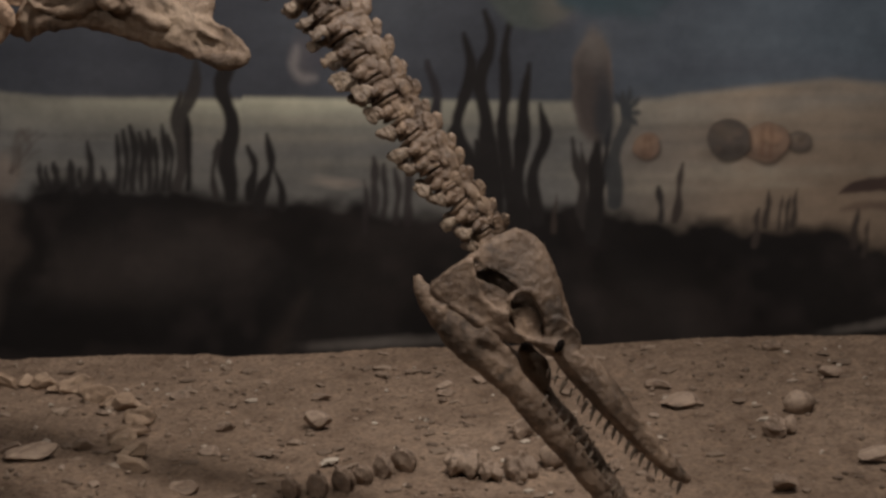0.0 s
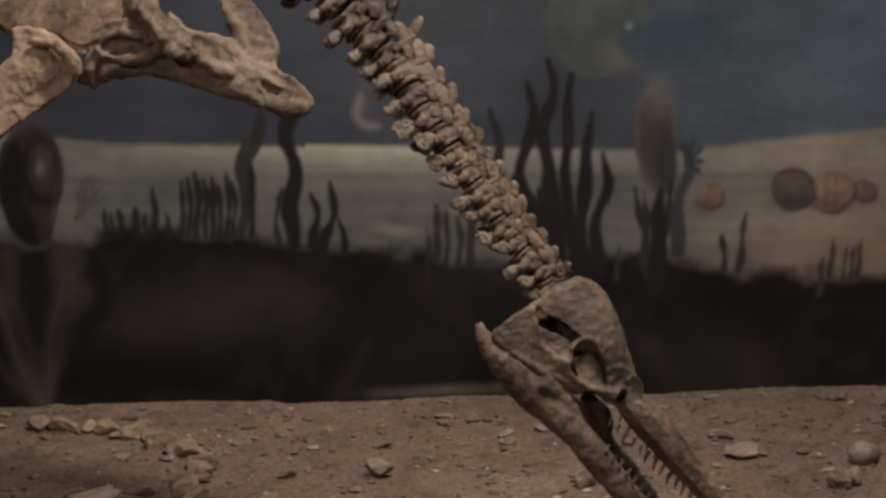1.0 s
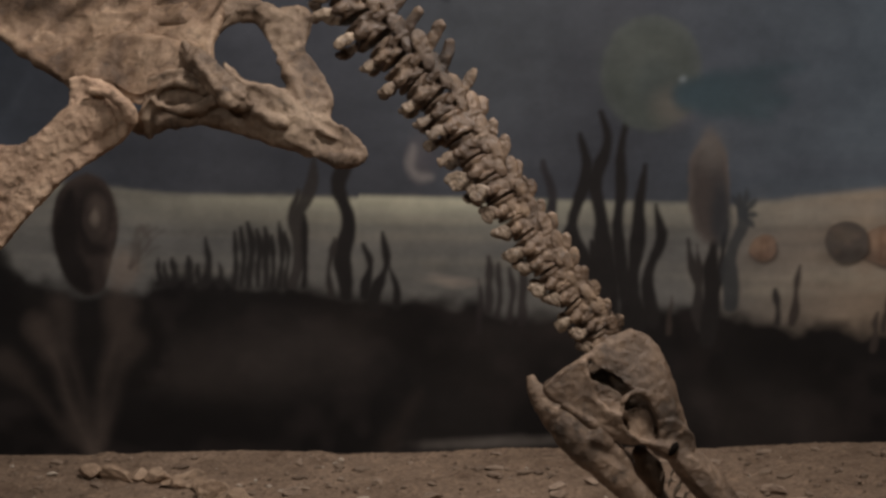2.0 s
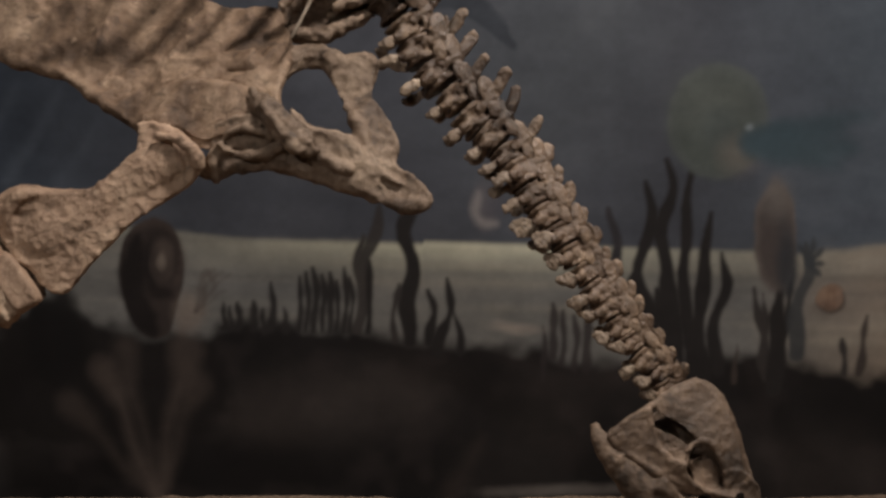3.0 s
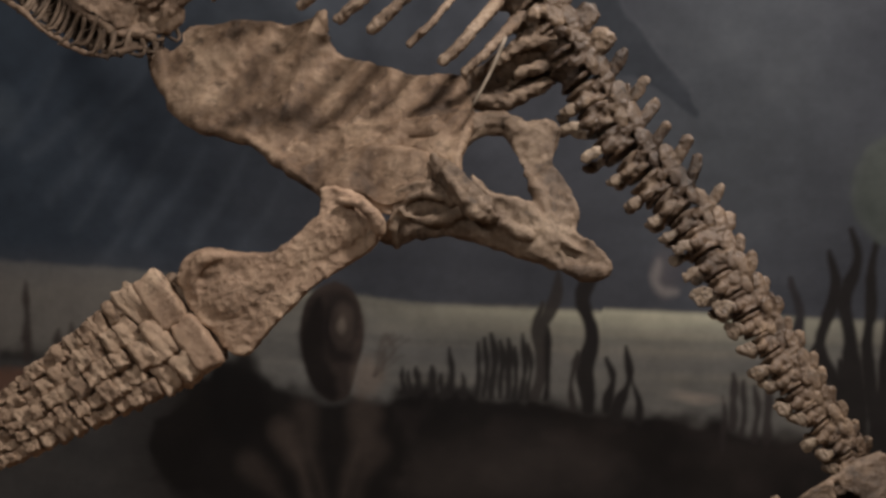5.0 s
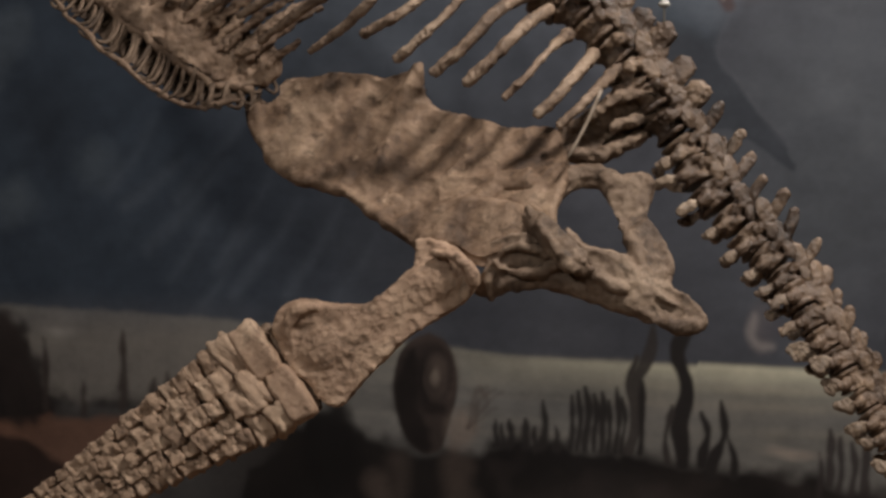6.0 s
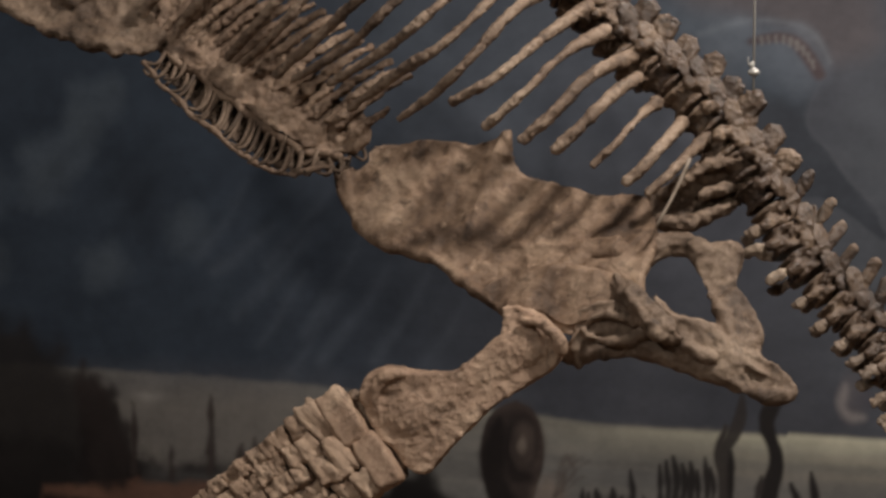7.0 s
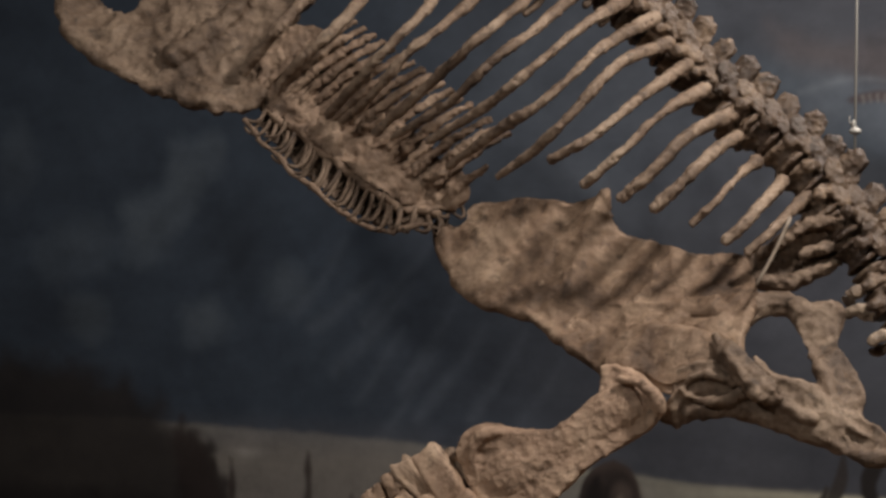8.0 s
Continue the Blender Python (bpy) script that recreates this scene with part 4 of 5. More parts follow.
def column(points, necks=20):
    """Vertebrae one after another along points (x, y, z, length of a vertebra), from the head to the tail."""
    c = spline(points, 600)
    s = np.r_[0, np.cumsum(np.linalg.norm(np.diff(c[:, :3], axis=0), axis=1))]
    at_, i = 0.0, 0
    rnd_ = random.Random(len(points))
    while at_ < s[-1]:
        k = min(np.searchsorted(s, at_), 597)
        p, size = Vector(c[k, :3]), float(c[k, 3])
        fore = Vector(c[max(k - 8, 0), :3] - c[min(k + 8, 599), :3]).normalized()
        side = Vector((0.15, -1, 0.06))
        up = fore.cross(side).normalized() * -1
        if up.x < 0:
            up = -up
        lat = up.cross(fore).normalized()
        m_ = Matrix((fore, lat, up)).transposed().to_4x4()
        z = size * rnd_.uniform(0.92, 1.10)
        tall = 1.08 + 0.02 * min(1.0, i / 12)
        m_ = Matrix.Translation(p) @ m_ @ Euler((rnd_.uniform(-.2, .2), rnd_.uniform(-.12, .12), rnd_.uniform(-.08, .08))).to_matrix().to_4x4() @ Matrix.Diagonal((z * (1.32 if i < 13 else 1.14), z * 1.15, z * tall, 1))
        if i < necks:
            v_ = part("vertebra", (LOW_MESHES if i < 13 else NECK_MESHES)[i % 6], BONE_LOW if i < 13 else BONE_NECK, SK, "varnished neck vertebra with short cervical ribs", m_)
            part("cervical_rib", (LEAVES if i < 11 else RIBLETS)[rnd_.randrange(6)], BONE_RIBLET, v_, "paler short neck rib" if i == 0 else "", Matrix.Diagonal((1, 1, rnd_.uniform(0.92, 1.12), 1)))
            part("cervical_rib", (LEAVES if i < 11 else RIBLETS)[rnd_.randrange(6)], BONE_RIBLET, v_, "", Matrix.Diagonal((1, -1, 1, 1)))
        else:
            part("vertebra", BACK_MESHES[i % 6], BONE_NECK, SK, "varnished back vertebra with a tall spine", m_)
        at_, i = at_ + size, i + 1


column([(0.097, 3.830, 0.673, 0.0372), (0.072, 3.830, 0.713, 0.0383), (0.006, 3.840, 0.796, 0.0407), (-0.051, 3.860, 0.877, 0.0443), (-0.120, 3.880, 0.978, 0.0480), (-0.185, 3.910, 1.067, 0.0518), (-0.243, 3.940, 1.153, 0.0545), (-0.373, 3.970, 1.282, 0.0596), (-0.436, 4.000, 1.380, 0.0612), (-0.477, 4.000, 1.438, 0.0624), (-0.507, 4.010, 1.476, 0.0638), (-0.580, 4.030, 1.569, 0.0641), (-0.654, 4.040, 1.652, 0.0631),
        (-0.782, 4.060, 1.741, 0.0634), (-0.875, 4.070, 1.838, 0.0635), (-0.969, 4.080, 1.932, 0.0637), (-1.074, 4.100, 2.034, 0.0640), (-1.235, 4.120, 2.154, 0.0643), (-1.429, 4.140, 2.265, 0.0646)])

# ribs: places from the spine to the tip, with the rib's radius
RIBS = (
    [(-0.601, 3.990, 1.545, 0.0131), (-0.630, 3.930, 1.508, 0.0106), (-0.660, 3.890, 1.471, 0.0105), (-0.701, 3.880, 1.433, 0.0093)],
    [(-0.648, 3.980, 1.577, 0.0154), (-0.671, 3.900, 1.536, 0.0122), (-0.703, 3.860, 1.493, 0.0127), (-0.743, 3.850, 1.456, 0.0127)],
    [(-0.702, 3.980, 1.619, 0.0131), (-0.736, 3.900, 1.577, 0.0076), (-0.766, 3.850, 1.531, 0.0081), (-0.808, 3.840, 1.489, 0.0087)],
    [(-0.744, 3.980, 1.670, 0.0143), (-0.773, 3.880, 1.637, 0.0128), (-0.820, 3.820, 1.577, 0.0127), (-0.881, 3.810, 1.519, 0.0138)],
    [(-0.755, 3.990, 1.718, 0.0156), (-0.818, 3.860, 1.673, 0.0139), (-0.872, 3.800, 1.606, 0.0126), (-0.946, 3.790, 1.540, 0.0121)],
    [(-0.815, 3.990, 1.770, 0.0168), (-0.875, 3.850, 1.715, 0.0105), (-0.935, 3.780, 1.640, 0.0103), (-1.021, 3.780, 1.567, 0.0115)],
    [(-0.854, 4.000, 1.821, 0.0169), (-0.924, 3.840, 1.742, 0.0105), (-0.993, 3.770, 1.670, 0.0103), (-1.089, 3.780, 1.619, 0.0116)],
    [(-0.893, 4.000, 1.869, 0.0169), (-0.965, 3.840, 1.814, 0.0117), (-1.045, 3.760, 1.706, 0.0103), (-1.132, 3.780, 1.633, 0.0105), (-1.209, 3.800, 1.584, 0.0070)],
    [(-0.928, 4.010, 1.923, 0.0182), (-0.999, 3.840, 1.849, 0.0117), (-1.096, 3.760, 1.741, 0.0104), (-1.203, 3.780, 1.680, 0.0117), (-1.328, 3.830, 1.605, 0.0096)],
    [(-0.997, 4.020, 1.962, 0.0184), (-1.040, 3.840, 1.894, 0.0106), (-1.134, 3.760, 1.796, 0.0104), (-1.240, 3.780, 1.722, 0.0105), (-1.378, 3.840, 1.657, 0.0096)],
    [(-1.075, 4.030, 2.008, 0.0173), (-1.135, 3.840, 1.896, 0.0106), (-1.215, 3.770, 1.819, 0.0105), (-1.310, 3.790, 1.739, 0.0106), (-1.461, 3.850, 1.667, 0.0097)],
    [(-1.161, 4.030, 2.025, 0.0174), (-1.184, 3.840, 1.935, 0.0119), (-1.242, 3.770, 1.868, 0.0117), (-1.323, 3.790, 1.805, 0.0118), (-1.504, 3.860, 1.677, 0.0110)],
    [(-1.267, 4.040, 2.046, 0.0176), (-1.316, 3.840, 1.924, 0.0120), (-1.397, 3.780, 1.845, 0.0107), (-1.481, 3.800, 1.762, 0.0108), (-1.584, 3.870, 1.702, 0.0099)],
    [(-1.380, 4.050, 2.063, 0.0165), (-1.388, 3.850, 1.938, 0.0121), (-1.445, 3.800, 1.864, 0.0108), (-1.550, 3.830, 1.769, 0.0110), (-1.623, 3.880, 1.715, 0.0099)],
    [(-1.507, 4.060, 2.094, 0.0167), (-1.581, 3.860, 1.921, 0.0123), (-1.645, 3.830, 1.852, 0.0123), (-1.730, 3.860, 1.784, 0.0112)],
    [(-1.620, 4.070, 2.124, 0.0169), (-1.700, 3.870, 1.944, 0.0137), (-1.763, 3.860, 1.871, 0.0125), (-1.827, 3.880, 1.811, 0.0114)],
)
rnd_ = random.Random(8)
for i, pts in enumerate(RIBS):
    fine = spline(pts, 22)
    fine[:, 3] *= 1 + 0.10 * np.array([noise.noise(Vector((i * 3.1, 0.9 * k, 0))) for k in range(22)])
    fine[2:-1, :3] += 0.0022 * np.array([[noise.noise(Vector((0.6 * k, i * 2.3, c))) for c in (0, 5, 9)] for k in range(2, 21)])
    bm = bmesh.new()
    tube(bm, [tuple(p) for p in fine], 44, 10)
    ball(bm, pts[0][:3], (0.017, 0.016, 0.017))
    part("rib", sculpt(bm, 0.0040, ((0.05, 0.003), (0.018, 0.0024), (0.009, 0.0018, 1)), 60 + i, 0), BONE_RIB, SK, "long curved brown rib" if i == 0 else "")
# ribs of the far side, their shade put into a darker bone colour
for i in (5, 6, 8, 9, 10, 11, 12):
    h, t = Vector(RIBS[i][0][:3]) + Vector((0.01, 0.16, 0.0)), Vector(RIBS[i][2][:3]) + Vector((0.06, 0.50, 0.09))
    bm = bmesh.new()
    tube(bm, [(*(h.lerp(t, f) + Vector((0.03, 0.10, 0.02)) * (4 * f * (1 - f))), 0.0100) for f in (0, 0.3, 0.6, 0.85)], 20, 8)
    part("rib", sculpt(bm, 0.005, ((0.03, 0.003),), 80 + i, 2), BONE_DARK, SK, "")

# shoulder girdle: the broad breast plate
bm = bmesh.new()
slab(bm, [(-1.404, 3.990, 1.484), (-1.394, 3.960, 1.439), (-1.353, 3.920, 1.382), (-1.269, 3.870, 1.316), (-1.188, 3.860, 1.304), (-1.114, 3.840, 1.275), (-1.036, 3.800, 1.225), (-0.980, 3.780, 1.193), (-0.909, 3.770, 1.201), (-0.854, 3.760, 1.176), (-0.818, 3.755, 1.175), (-0.787, 3.760, 1.191), (-0.750, 3.765, 1.199), (-0.707, 3.760, 1.187), (-0.678, 3.755, 1.172), (-0.672, 3.770, 1.207), (-0.696, 3.800, 1.259), (-0.684, 3.900, 1.355), (-0.722, 3.960, 1.413), (-0.799, 3.970, 1.418), (-0.886, 3.980, 1.439), (-0.971, 4.000, 1.459), (-1.008, 4.010, 1.480), (-1.023, 4.020, 1.520), (-1.028, 4.020, 1.565), (-1.058, 4.020, 1.540), (-1.101, 4.030, 1.530), (-1.188, 4.030, 1.537), (-1.266, 4.030, 1.532), (-1.341, 4.020, 1.523), (-1.345, 4.000, 1.485), (-1.367, 3.990, 1.468)], 0.026, 5)
tube(bm, [(-1.392, 3.970, 1.463, 0.0105), (-1.330, 3.910, 1.362, 0.0138), (-1.254, 3.870, 1.318, 0.0148), (-1.136, 3.850, 1.289, 0.0136), (-1.009, 3.790, 1.215, 0.0179), (-0.921, 3.770, 1.201, 0.0244)], 20, 8)
tube(bm, [(-0.724, 3.960, 1.399, 0.0163), (-0.804, 3.880, 1.320, 0.0206), (-0.885, 3.820, 1.252, 0.0292), (-0.923, 3.780, 1.209, 0.0289)], 14, 10, 0.8)
tube(bm, [(-1.089, 3.860, 1.292, 0.0091), (-0.984, 3.880, 1.316, 0.0160), (-0.861, 3.870, 1.313, 0.0205), (-0.752, 3.860, 1.322, 0.0273)], 14, 10, 0.8)
slab(bm, [(-0.999, 3.800, 1.229), (-0.983, 3.780, 1.190), (-0.948, 3.768, 1.164), (-0.881, 3.762, 1.154), (-0.823, 3.762, 1.155), (-0.743, 3.764, 1.167), (-0.689, 3.772, 1.195), (-0.749, 3.800, 1.262), (-0.893, 3.820, 1.282)], 0.026, 3)
sc = sculpt(bm, 0.0038, ((0.14, 0.016), (0.07, 0.0060), (0.040, 0.0034, 1), (0.018, 0.0014), (0.008, 0.0006, 1)), 3, 2)
part("coracoid", sc, BONE_PLATE, SK, "broad flat breast plate of pitted brown bone")
bm = bmesh.new()
# the bar under the joint, its lip and the rim of the small hollow
tube(bm, [(-0.841, 3.762, 1.120, 0.0252), (-0.816, 3.755, 1.111, 0.0251), (-0.756, 3.755, 1.124, 0.0193), (-0.680, 3.750, 1.136, 0.0271), (-0.605, 3.742, 1.118, 0.0304), (-0.534, 3.738, 1.096, 0.0280), (-0.480, 3.735, 1.067, 0.0224)], 18, 8, 0.8)
tube(bm, [(-0.815, 3.750, 1.159, 0.0114), (-0.816, 3.742, 1.124, 0.0182), (-0.810, 3.748, 1.086, 0.0114)], 8, 8, 0.8)
tube(bm, [(-0.808, 3.738, 1.168, 0.0079), (-0.776, 3.728, 1.149, 0.0090), (-0.721, 3.728, 1.146, 0.0101), (-0.676, 3.732, 1.163, 0.0135)], 12, 8)
tube(bm, [(-0.796, 3.744, 1.174, 0.0068), (-0.777, 3.742, 1.193, 0.0079), (-0.730, 3.740, 1.199, 0.0079), (-0.693, 3.736, 1.182, 0.0090)], 12, 8)
slab(bm, [(-0.820, 3.758, 1.202), (-0.745, 3.758, 1.226), (-0.664, 3.755, 1.195), (-0.663, 3.748, 1.133), (-0.813, 3.752, 1.122)], 0.018)
# the forked blade: upper bar, hind blade, lower bar and the tip
tube(bm, [(-0.728, 3.860, 1.294, 0.0348), (-0.688, 3.885, 1.318, 0.0291), (-0.645, 3.905, 1.329, 0.0257), (-0.605, 3.910, 1.323, 0.0257), (-0.569, 3.900, 1.291, 0.0256)], 12, 8, 0.8)
slab(bm, [(-0.593, 3.905, 1.319), (-0.597, 3.890, 1.285), (-0.581, 3.860, 1.248), (-0.552, 3.820, 1.209), (-0.542, 3.790, 1.169), (-0.517, 3.760, 1.130), (-0.490, 3.745, 1.088), (-0.457, 3.738, 1.052), (-0.406, 3.735, 1.034), (-0.375, 3.735, 1.046), (-0.380, 3.738, 1.068), (-0.413, 3.755, 1.107), (-0.451, 3.770, 1.124), (-0.462, 3.785, 1.151), (-0.491, 3.815, 1.193), (-0.510, 3.850, 1.239), (-0.513, 3.885, 1.277), (-0.509, 3.905, 1.322), (-0.553, 3.915, 1.337)], 0.026, 3)
slab(bm, [(-0.521, 3.862, 1.256), (-0.491, 3.846, 1.235), (-0.460, 3.815, 1.184), (-0.448, 3.795, 1.153), (-0.457, 3.778, 1.121), (-0.497, 3.780, 1.128), (-0.515, 3.825, 1.191)], 0.018, 3)
tube(bm, [(-0.569, 3.845, 1.241, 0.0092), (-0.522, 3.790, 1.183, 0.0136), (-0.490, 3.745, 1.121, 0.0112), (-0.440, 3.735, 1.091, 0.0089)], 12, 8)
slab(bm, [(-0.663, 3.745, 1.241), (-0.617, 3.745, 1.206), (-0.560, 3.755, 1.186), (-0.524, 3.760, 1.164), (-0.476, 3.742, 1.089), (-0.457, 3.735, 1.041), (-0.522, 3.735, 1.081), (-0.592, 3.735, 1.120), (-0.638, 3.735, 1.152)], 0.040, 3)
tube(bm, [(-0.609, 3.722, 1.159, 0.0134), (-0.571, 3.715, 1.134, 0.0134), (-0.536, 3.720, 1.119, 0.0089)], 8, 7)
tube(bm, [(-0.490, 3.728, 1.072, 0.0112), (-0.444, 3.722, 1.050, 0.0145), (-0.394, 3.724, 1.054, 0.0156)], 10, 8)
part("scapula", sculpt(bm, 0.0038, ((0.07, 0.009), (0.035, 0.0030, 1), (0.016, 0.0018), (0.009, 0.0010, 1)), 4, 2), BONE_MID, SK, "forked shoulder blade with a round opening")
bm = bmesh.new()
tube(bm, [(-0.752, 3.790, 1.267, 0.0194), (-0.706, 3.745, 1.231, 0.0259), (-0.659, 3.712, 1.195, 0.0290), (-0.623, 3.702, 1.168, 0.0278), (-0.606, 3.708, 1.149, 0.0167)], 10, 6, 0.6)
tube(bm, [(-0.718, 3.735, 1.250, 0.0067), (-0.673, 3.700, 1.200, 0.0100), (-0.633, 3.692, 1.160, 0.0100)], 8, 7)
part("acromion", sculpt(bm, 0.004, ((0.06, 0.008), (0.035, 0.004, 1), (0.016, 0.002, 1)), 5, 1), BONE_MID, SK, "dark brown strut of the shoulder blade")
bm = bmesh.new()
slab(bm, [(-0.732, 3.965, 1.409), (-0.704, 3.970, 1.431), (-0.650, 3.975, 1.466), (-0.593, 3.985, 1.514), (-0.532, 4.010, 1.516), (-0.471, 4.040, 1.468), (-0.488, 4.040, 1.439), (-0.550, 4.010, 1.405), (-0.606, 3.985, 1.360), (-0.668, 3.970, 1.351), (-0.712, 3.965, 1.367)], 0.034, 3)
tube(bm, [(-0.712, 3.950, 1.384, 0.0118), (-0.650, 3.950, 1.371, 0.0165), (-0.596, 3.970, 1.382, 0.0166), (-0.530, 4.000, 1.415, 0.0143)], 12, 8)
tube(bm, [(-0.689, 3.950, 1.425, 0.0095), (-0.629, 3.950, 1.463, 0.0130), (-0.573, 3.965, 1.498, 0.0142), (-0.517, 3.990, 1.486, 0.0142)], 12, 8)
tube(bm, [(-0.606, 3.955, 1.428, 0.0094), (-0.550, 3.975, 1.446, 0.0130), (-0.496, 4.010, 1.462, 0.0119)], 10, 8)
part("far_scapula", sculpt(bm, 0.004, ((0.05, 0.008), (0.022, 0.004, 1), (0.012, 0.002)), 7, 1), BONE_MID, SK, "shoulder blade of the far side")
bm = bmesh.new()
tube(bm, [(-0.614, 3.880, 1.506, 0.0042), (-0.639, 3.850, 1.439, 0.0039), (-0.670, 3.820, 1.373, 0.0034)], 6, 8)
part("support_rod", mesh_of(bm), ROD, SK, "thin bone-coloured support rod")

# near fore flipper
bm = bmesh.new()
slab(bm, [(-0.967, 3.745, 1.208), (-0.965, 3.735, 1.165), (-0.985, 3.720, 1.133), (-1.025, 3.710, 1.103), (-1.066, 3.700, 1.077), (-1.113, 3.692, 1.074), (-1.154, 3.690, 1.076), (-1.179, 3.690, 1.083), (-1.217, 3.690, 1.078), (-1.242, 3.686, 1.049), (-1.246, 3.682, 1.019), (-1.232, 3.676, 0.982), (-1.205, 3.670, 0.944), (-1.168, 3.668, 0.920), (-1.143, 3.666, 0.887), (-1.104, 3.666, 0.876), (-1.071, 3.670, 0.908), (-1.034, 3.680, 0.953), (-0.981, 3.694, 1.007), (-0.931, 3.708, 1.040), (-0.887, 3.722, 1.070), (-0.852, 3.730, 1.097), (-0.843, 3.734, 1.140), (-0.875, 3.738, 1.180), (-0.923, 3.745, 1.208)], 0.046, 4)
tube(bm, [(-0.885, 3.728, 1.136, 0.0500), (-0.945, 3.716, 1.111, 0.0501), (-1.012, 3.704, 1.055, 0.0457), (-1.082, 3.694, 1.007, 0.0573), (-1.144, 3.686, 0.982, 0.0691), (-1.190, 3.684, 0.984, 0.0577)], 18, 16, 0.62)
tube(bm, [(-1.152, 3.668, 1.073, 0.0069), (-1.190, 3.664, 1.066, 0.0137), (-1.214, 3.662, 1.032, 0.0138), (-1.201, 3.660, 0.980, 0.0115)], 12, 8)
tube(bm, [(-0.922, 3.702, 1.185, 0.0102), (-0.876, 3.694, 1.180, 0.0135), (-0.847, 3.692, 1.154, 0.0146), (-0.837, 3.698, 1.124, 0.0124)], 12, 8)
part("humerus", sculpt(bm, 0.0036, ((0.08, 0.005), (0.030, 0.0016, 1), (0.014, 0.0020), (0.008, 0.0012, 1)), 9, 6), BONE_LIMB, SK, "stout upper flipper bone with pitted surface")


def paddle_bone(seed, size=(1, 1, 1)):
    """A rough waisted block of bone: x along the flipper, z across."""
    long = size[2] / size[0]
    bm = bmesh.new()
    bmesh.ops.create_cube(bm, size=1)
    bmesh.ops.subdivide_edges(bm, edges=bm.edges[:], cuts=8, use_grid_fill=True)
    for q in bm.verts:
        e = 5.0 if long == 1 else 4.2
        l = (abs(2 * q.co.x) ** e + abs(2 * q.co.y) ** e + abs(2 * q.co.z) ** e) ** (1 / e)
        c = q.co / max(l, 1e-6)
        c.z *= 0.90 + 0.14 * (2 * c.x) ** 2
        c.y *= 0.86 + 0.22 * (2 * c.x) ** 2
        e_ = Vector((c.x, c.y, c.z * long))
        n_ = noise.noise(e_ * 2.0 + Vector((seed * 3.7, 0, 0))) * 0.26 + noise.noise(e_ * 5 + Vector((0, seed * 2.9, 0))) * 0.18 - abs(noise.noise(e_ * 8 + Vector((0, 0, seed)))) * 0.16
        c = c * (1.04 + n_ / long)
        q.co = Vector((c.x * size[0], c.y * size[1], c.z * size[2]))
    return mesh_of(bm)


PADDLE = [paddle_bone(i) for i in range(10)]
A, B = Vector((-1.200, 3.665, 0.962)), Vector((-1.882, 3.520, 0.530))
axis = (B - A).normalized()
across = (Vector((-1.138, 3.650, 0.870)) - Vector((-1.295, 3.690, 1.039))).normalized()
reach = (B - A).length
up = axis.cross(across).normalized()
rot = Matrix((axis, -up, across)).transposed().to_4x4()


def half_width(f):
    return float(np.interp(f, (0, 0.05, 0.12, 0.30, 0.5, 0.75, 1.0), (0.108, 0.120, 0.120, 0.100, 0.078, 0.050, 0.016)))


bm = bmesh.new()
ks = (0.01, 0.06, 0.12, 0.3, 0.5, 0.75, 0.97)
slab(bm, [tuple(A + axis * (k * reach) - across * (half_width(k) - 0.012) + Vector((0, 0.020, 0))) for k in ks] + [tuple(A + axis * (k * reach) + across * (half_width(k) - 0.012) + Vector((0, 0.020, 0))) for k in ks[::-1]], 0.020, 3)
part("flipper_matrix", sculpt(bm, 0.006, ((0.03, 0.006), (0.012, 0.003)), 33, 1), BONE_MID, SK, "dark matrix that holds the flipper bones")
s, row = 0.006, 0
rnd_ = random.Random(5)
while s < reach:
    f = s / reach
    step = (0.060, 0.046, 0.042)[row] if row < 3 else 0.038 - 0.014 * f
    half = half_width(f + 0.02)
    n = (2, 3, 4)[row] if row < 3 else 5
    edges = np.cumsum([0] + [rnd_.uniform(0.8, 1.25) for _ in range(n)])
    edges = (edges / edges[-1] * 2 - 1) * half
    lag = rnd_.uniform(-.002, .002)
    for k in range(n):
        mid, w = (edges[k] + edges[k + 1]) / 2, edges[k + 1] - edges[k]
        arch = 0.022 * (1 - (mid / half) ** 2)
        bow = 0.012 * (1 - (mid / half) ** 2) * (1 - f) - (0.004 * (k % 2) if row > 2 else 0)
        p = A + axis * (s + step / 2 + bow + lag + rnd_.uniform(-.003, .003)) + across * mid + Vector((0, -arch + rnd_.uniform(-.004, .004), 0))
        lean = Euler((rnd_.uniform(-.2, .2), rnd_.uniform(-.12, .12), rnd_.uniform(-.22, .08))).to_matrix().to_4x4()
        size = (step * rnd_.uniform(0.94, 1.03), 0.054 * rnd_.uniform(0.8, 1.15) * (1 - 0.45 * f), w * rnd_.uniform(1.02, 1.16))
        if row == 0:
            part("forearm_bone", paddle_bone(40 + k, (1.06 * size[0], size[1], 1.06 * size[2])), BONE_LIMB, SK, "", Matrix.Translation(p) @ rot)
        else:
            part("finger_bone", PADDLE[rnd_.randrange(10)], BONE_FIN, SK, "", Matrix.Translation(p) @ rot @ lean @ Matrix.Diagonal((*size, 1)))
    s, row = s + step, row + 1

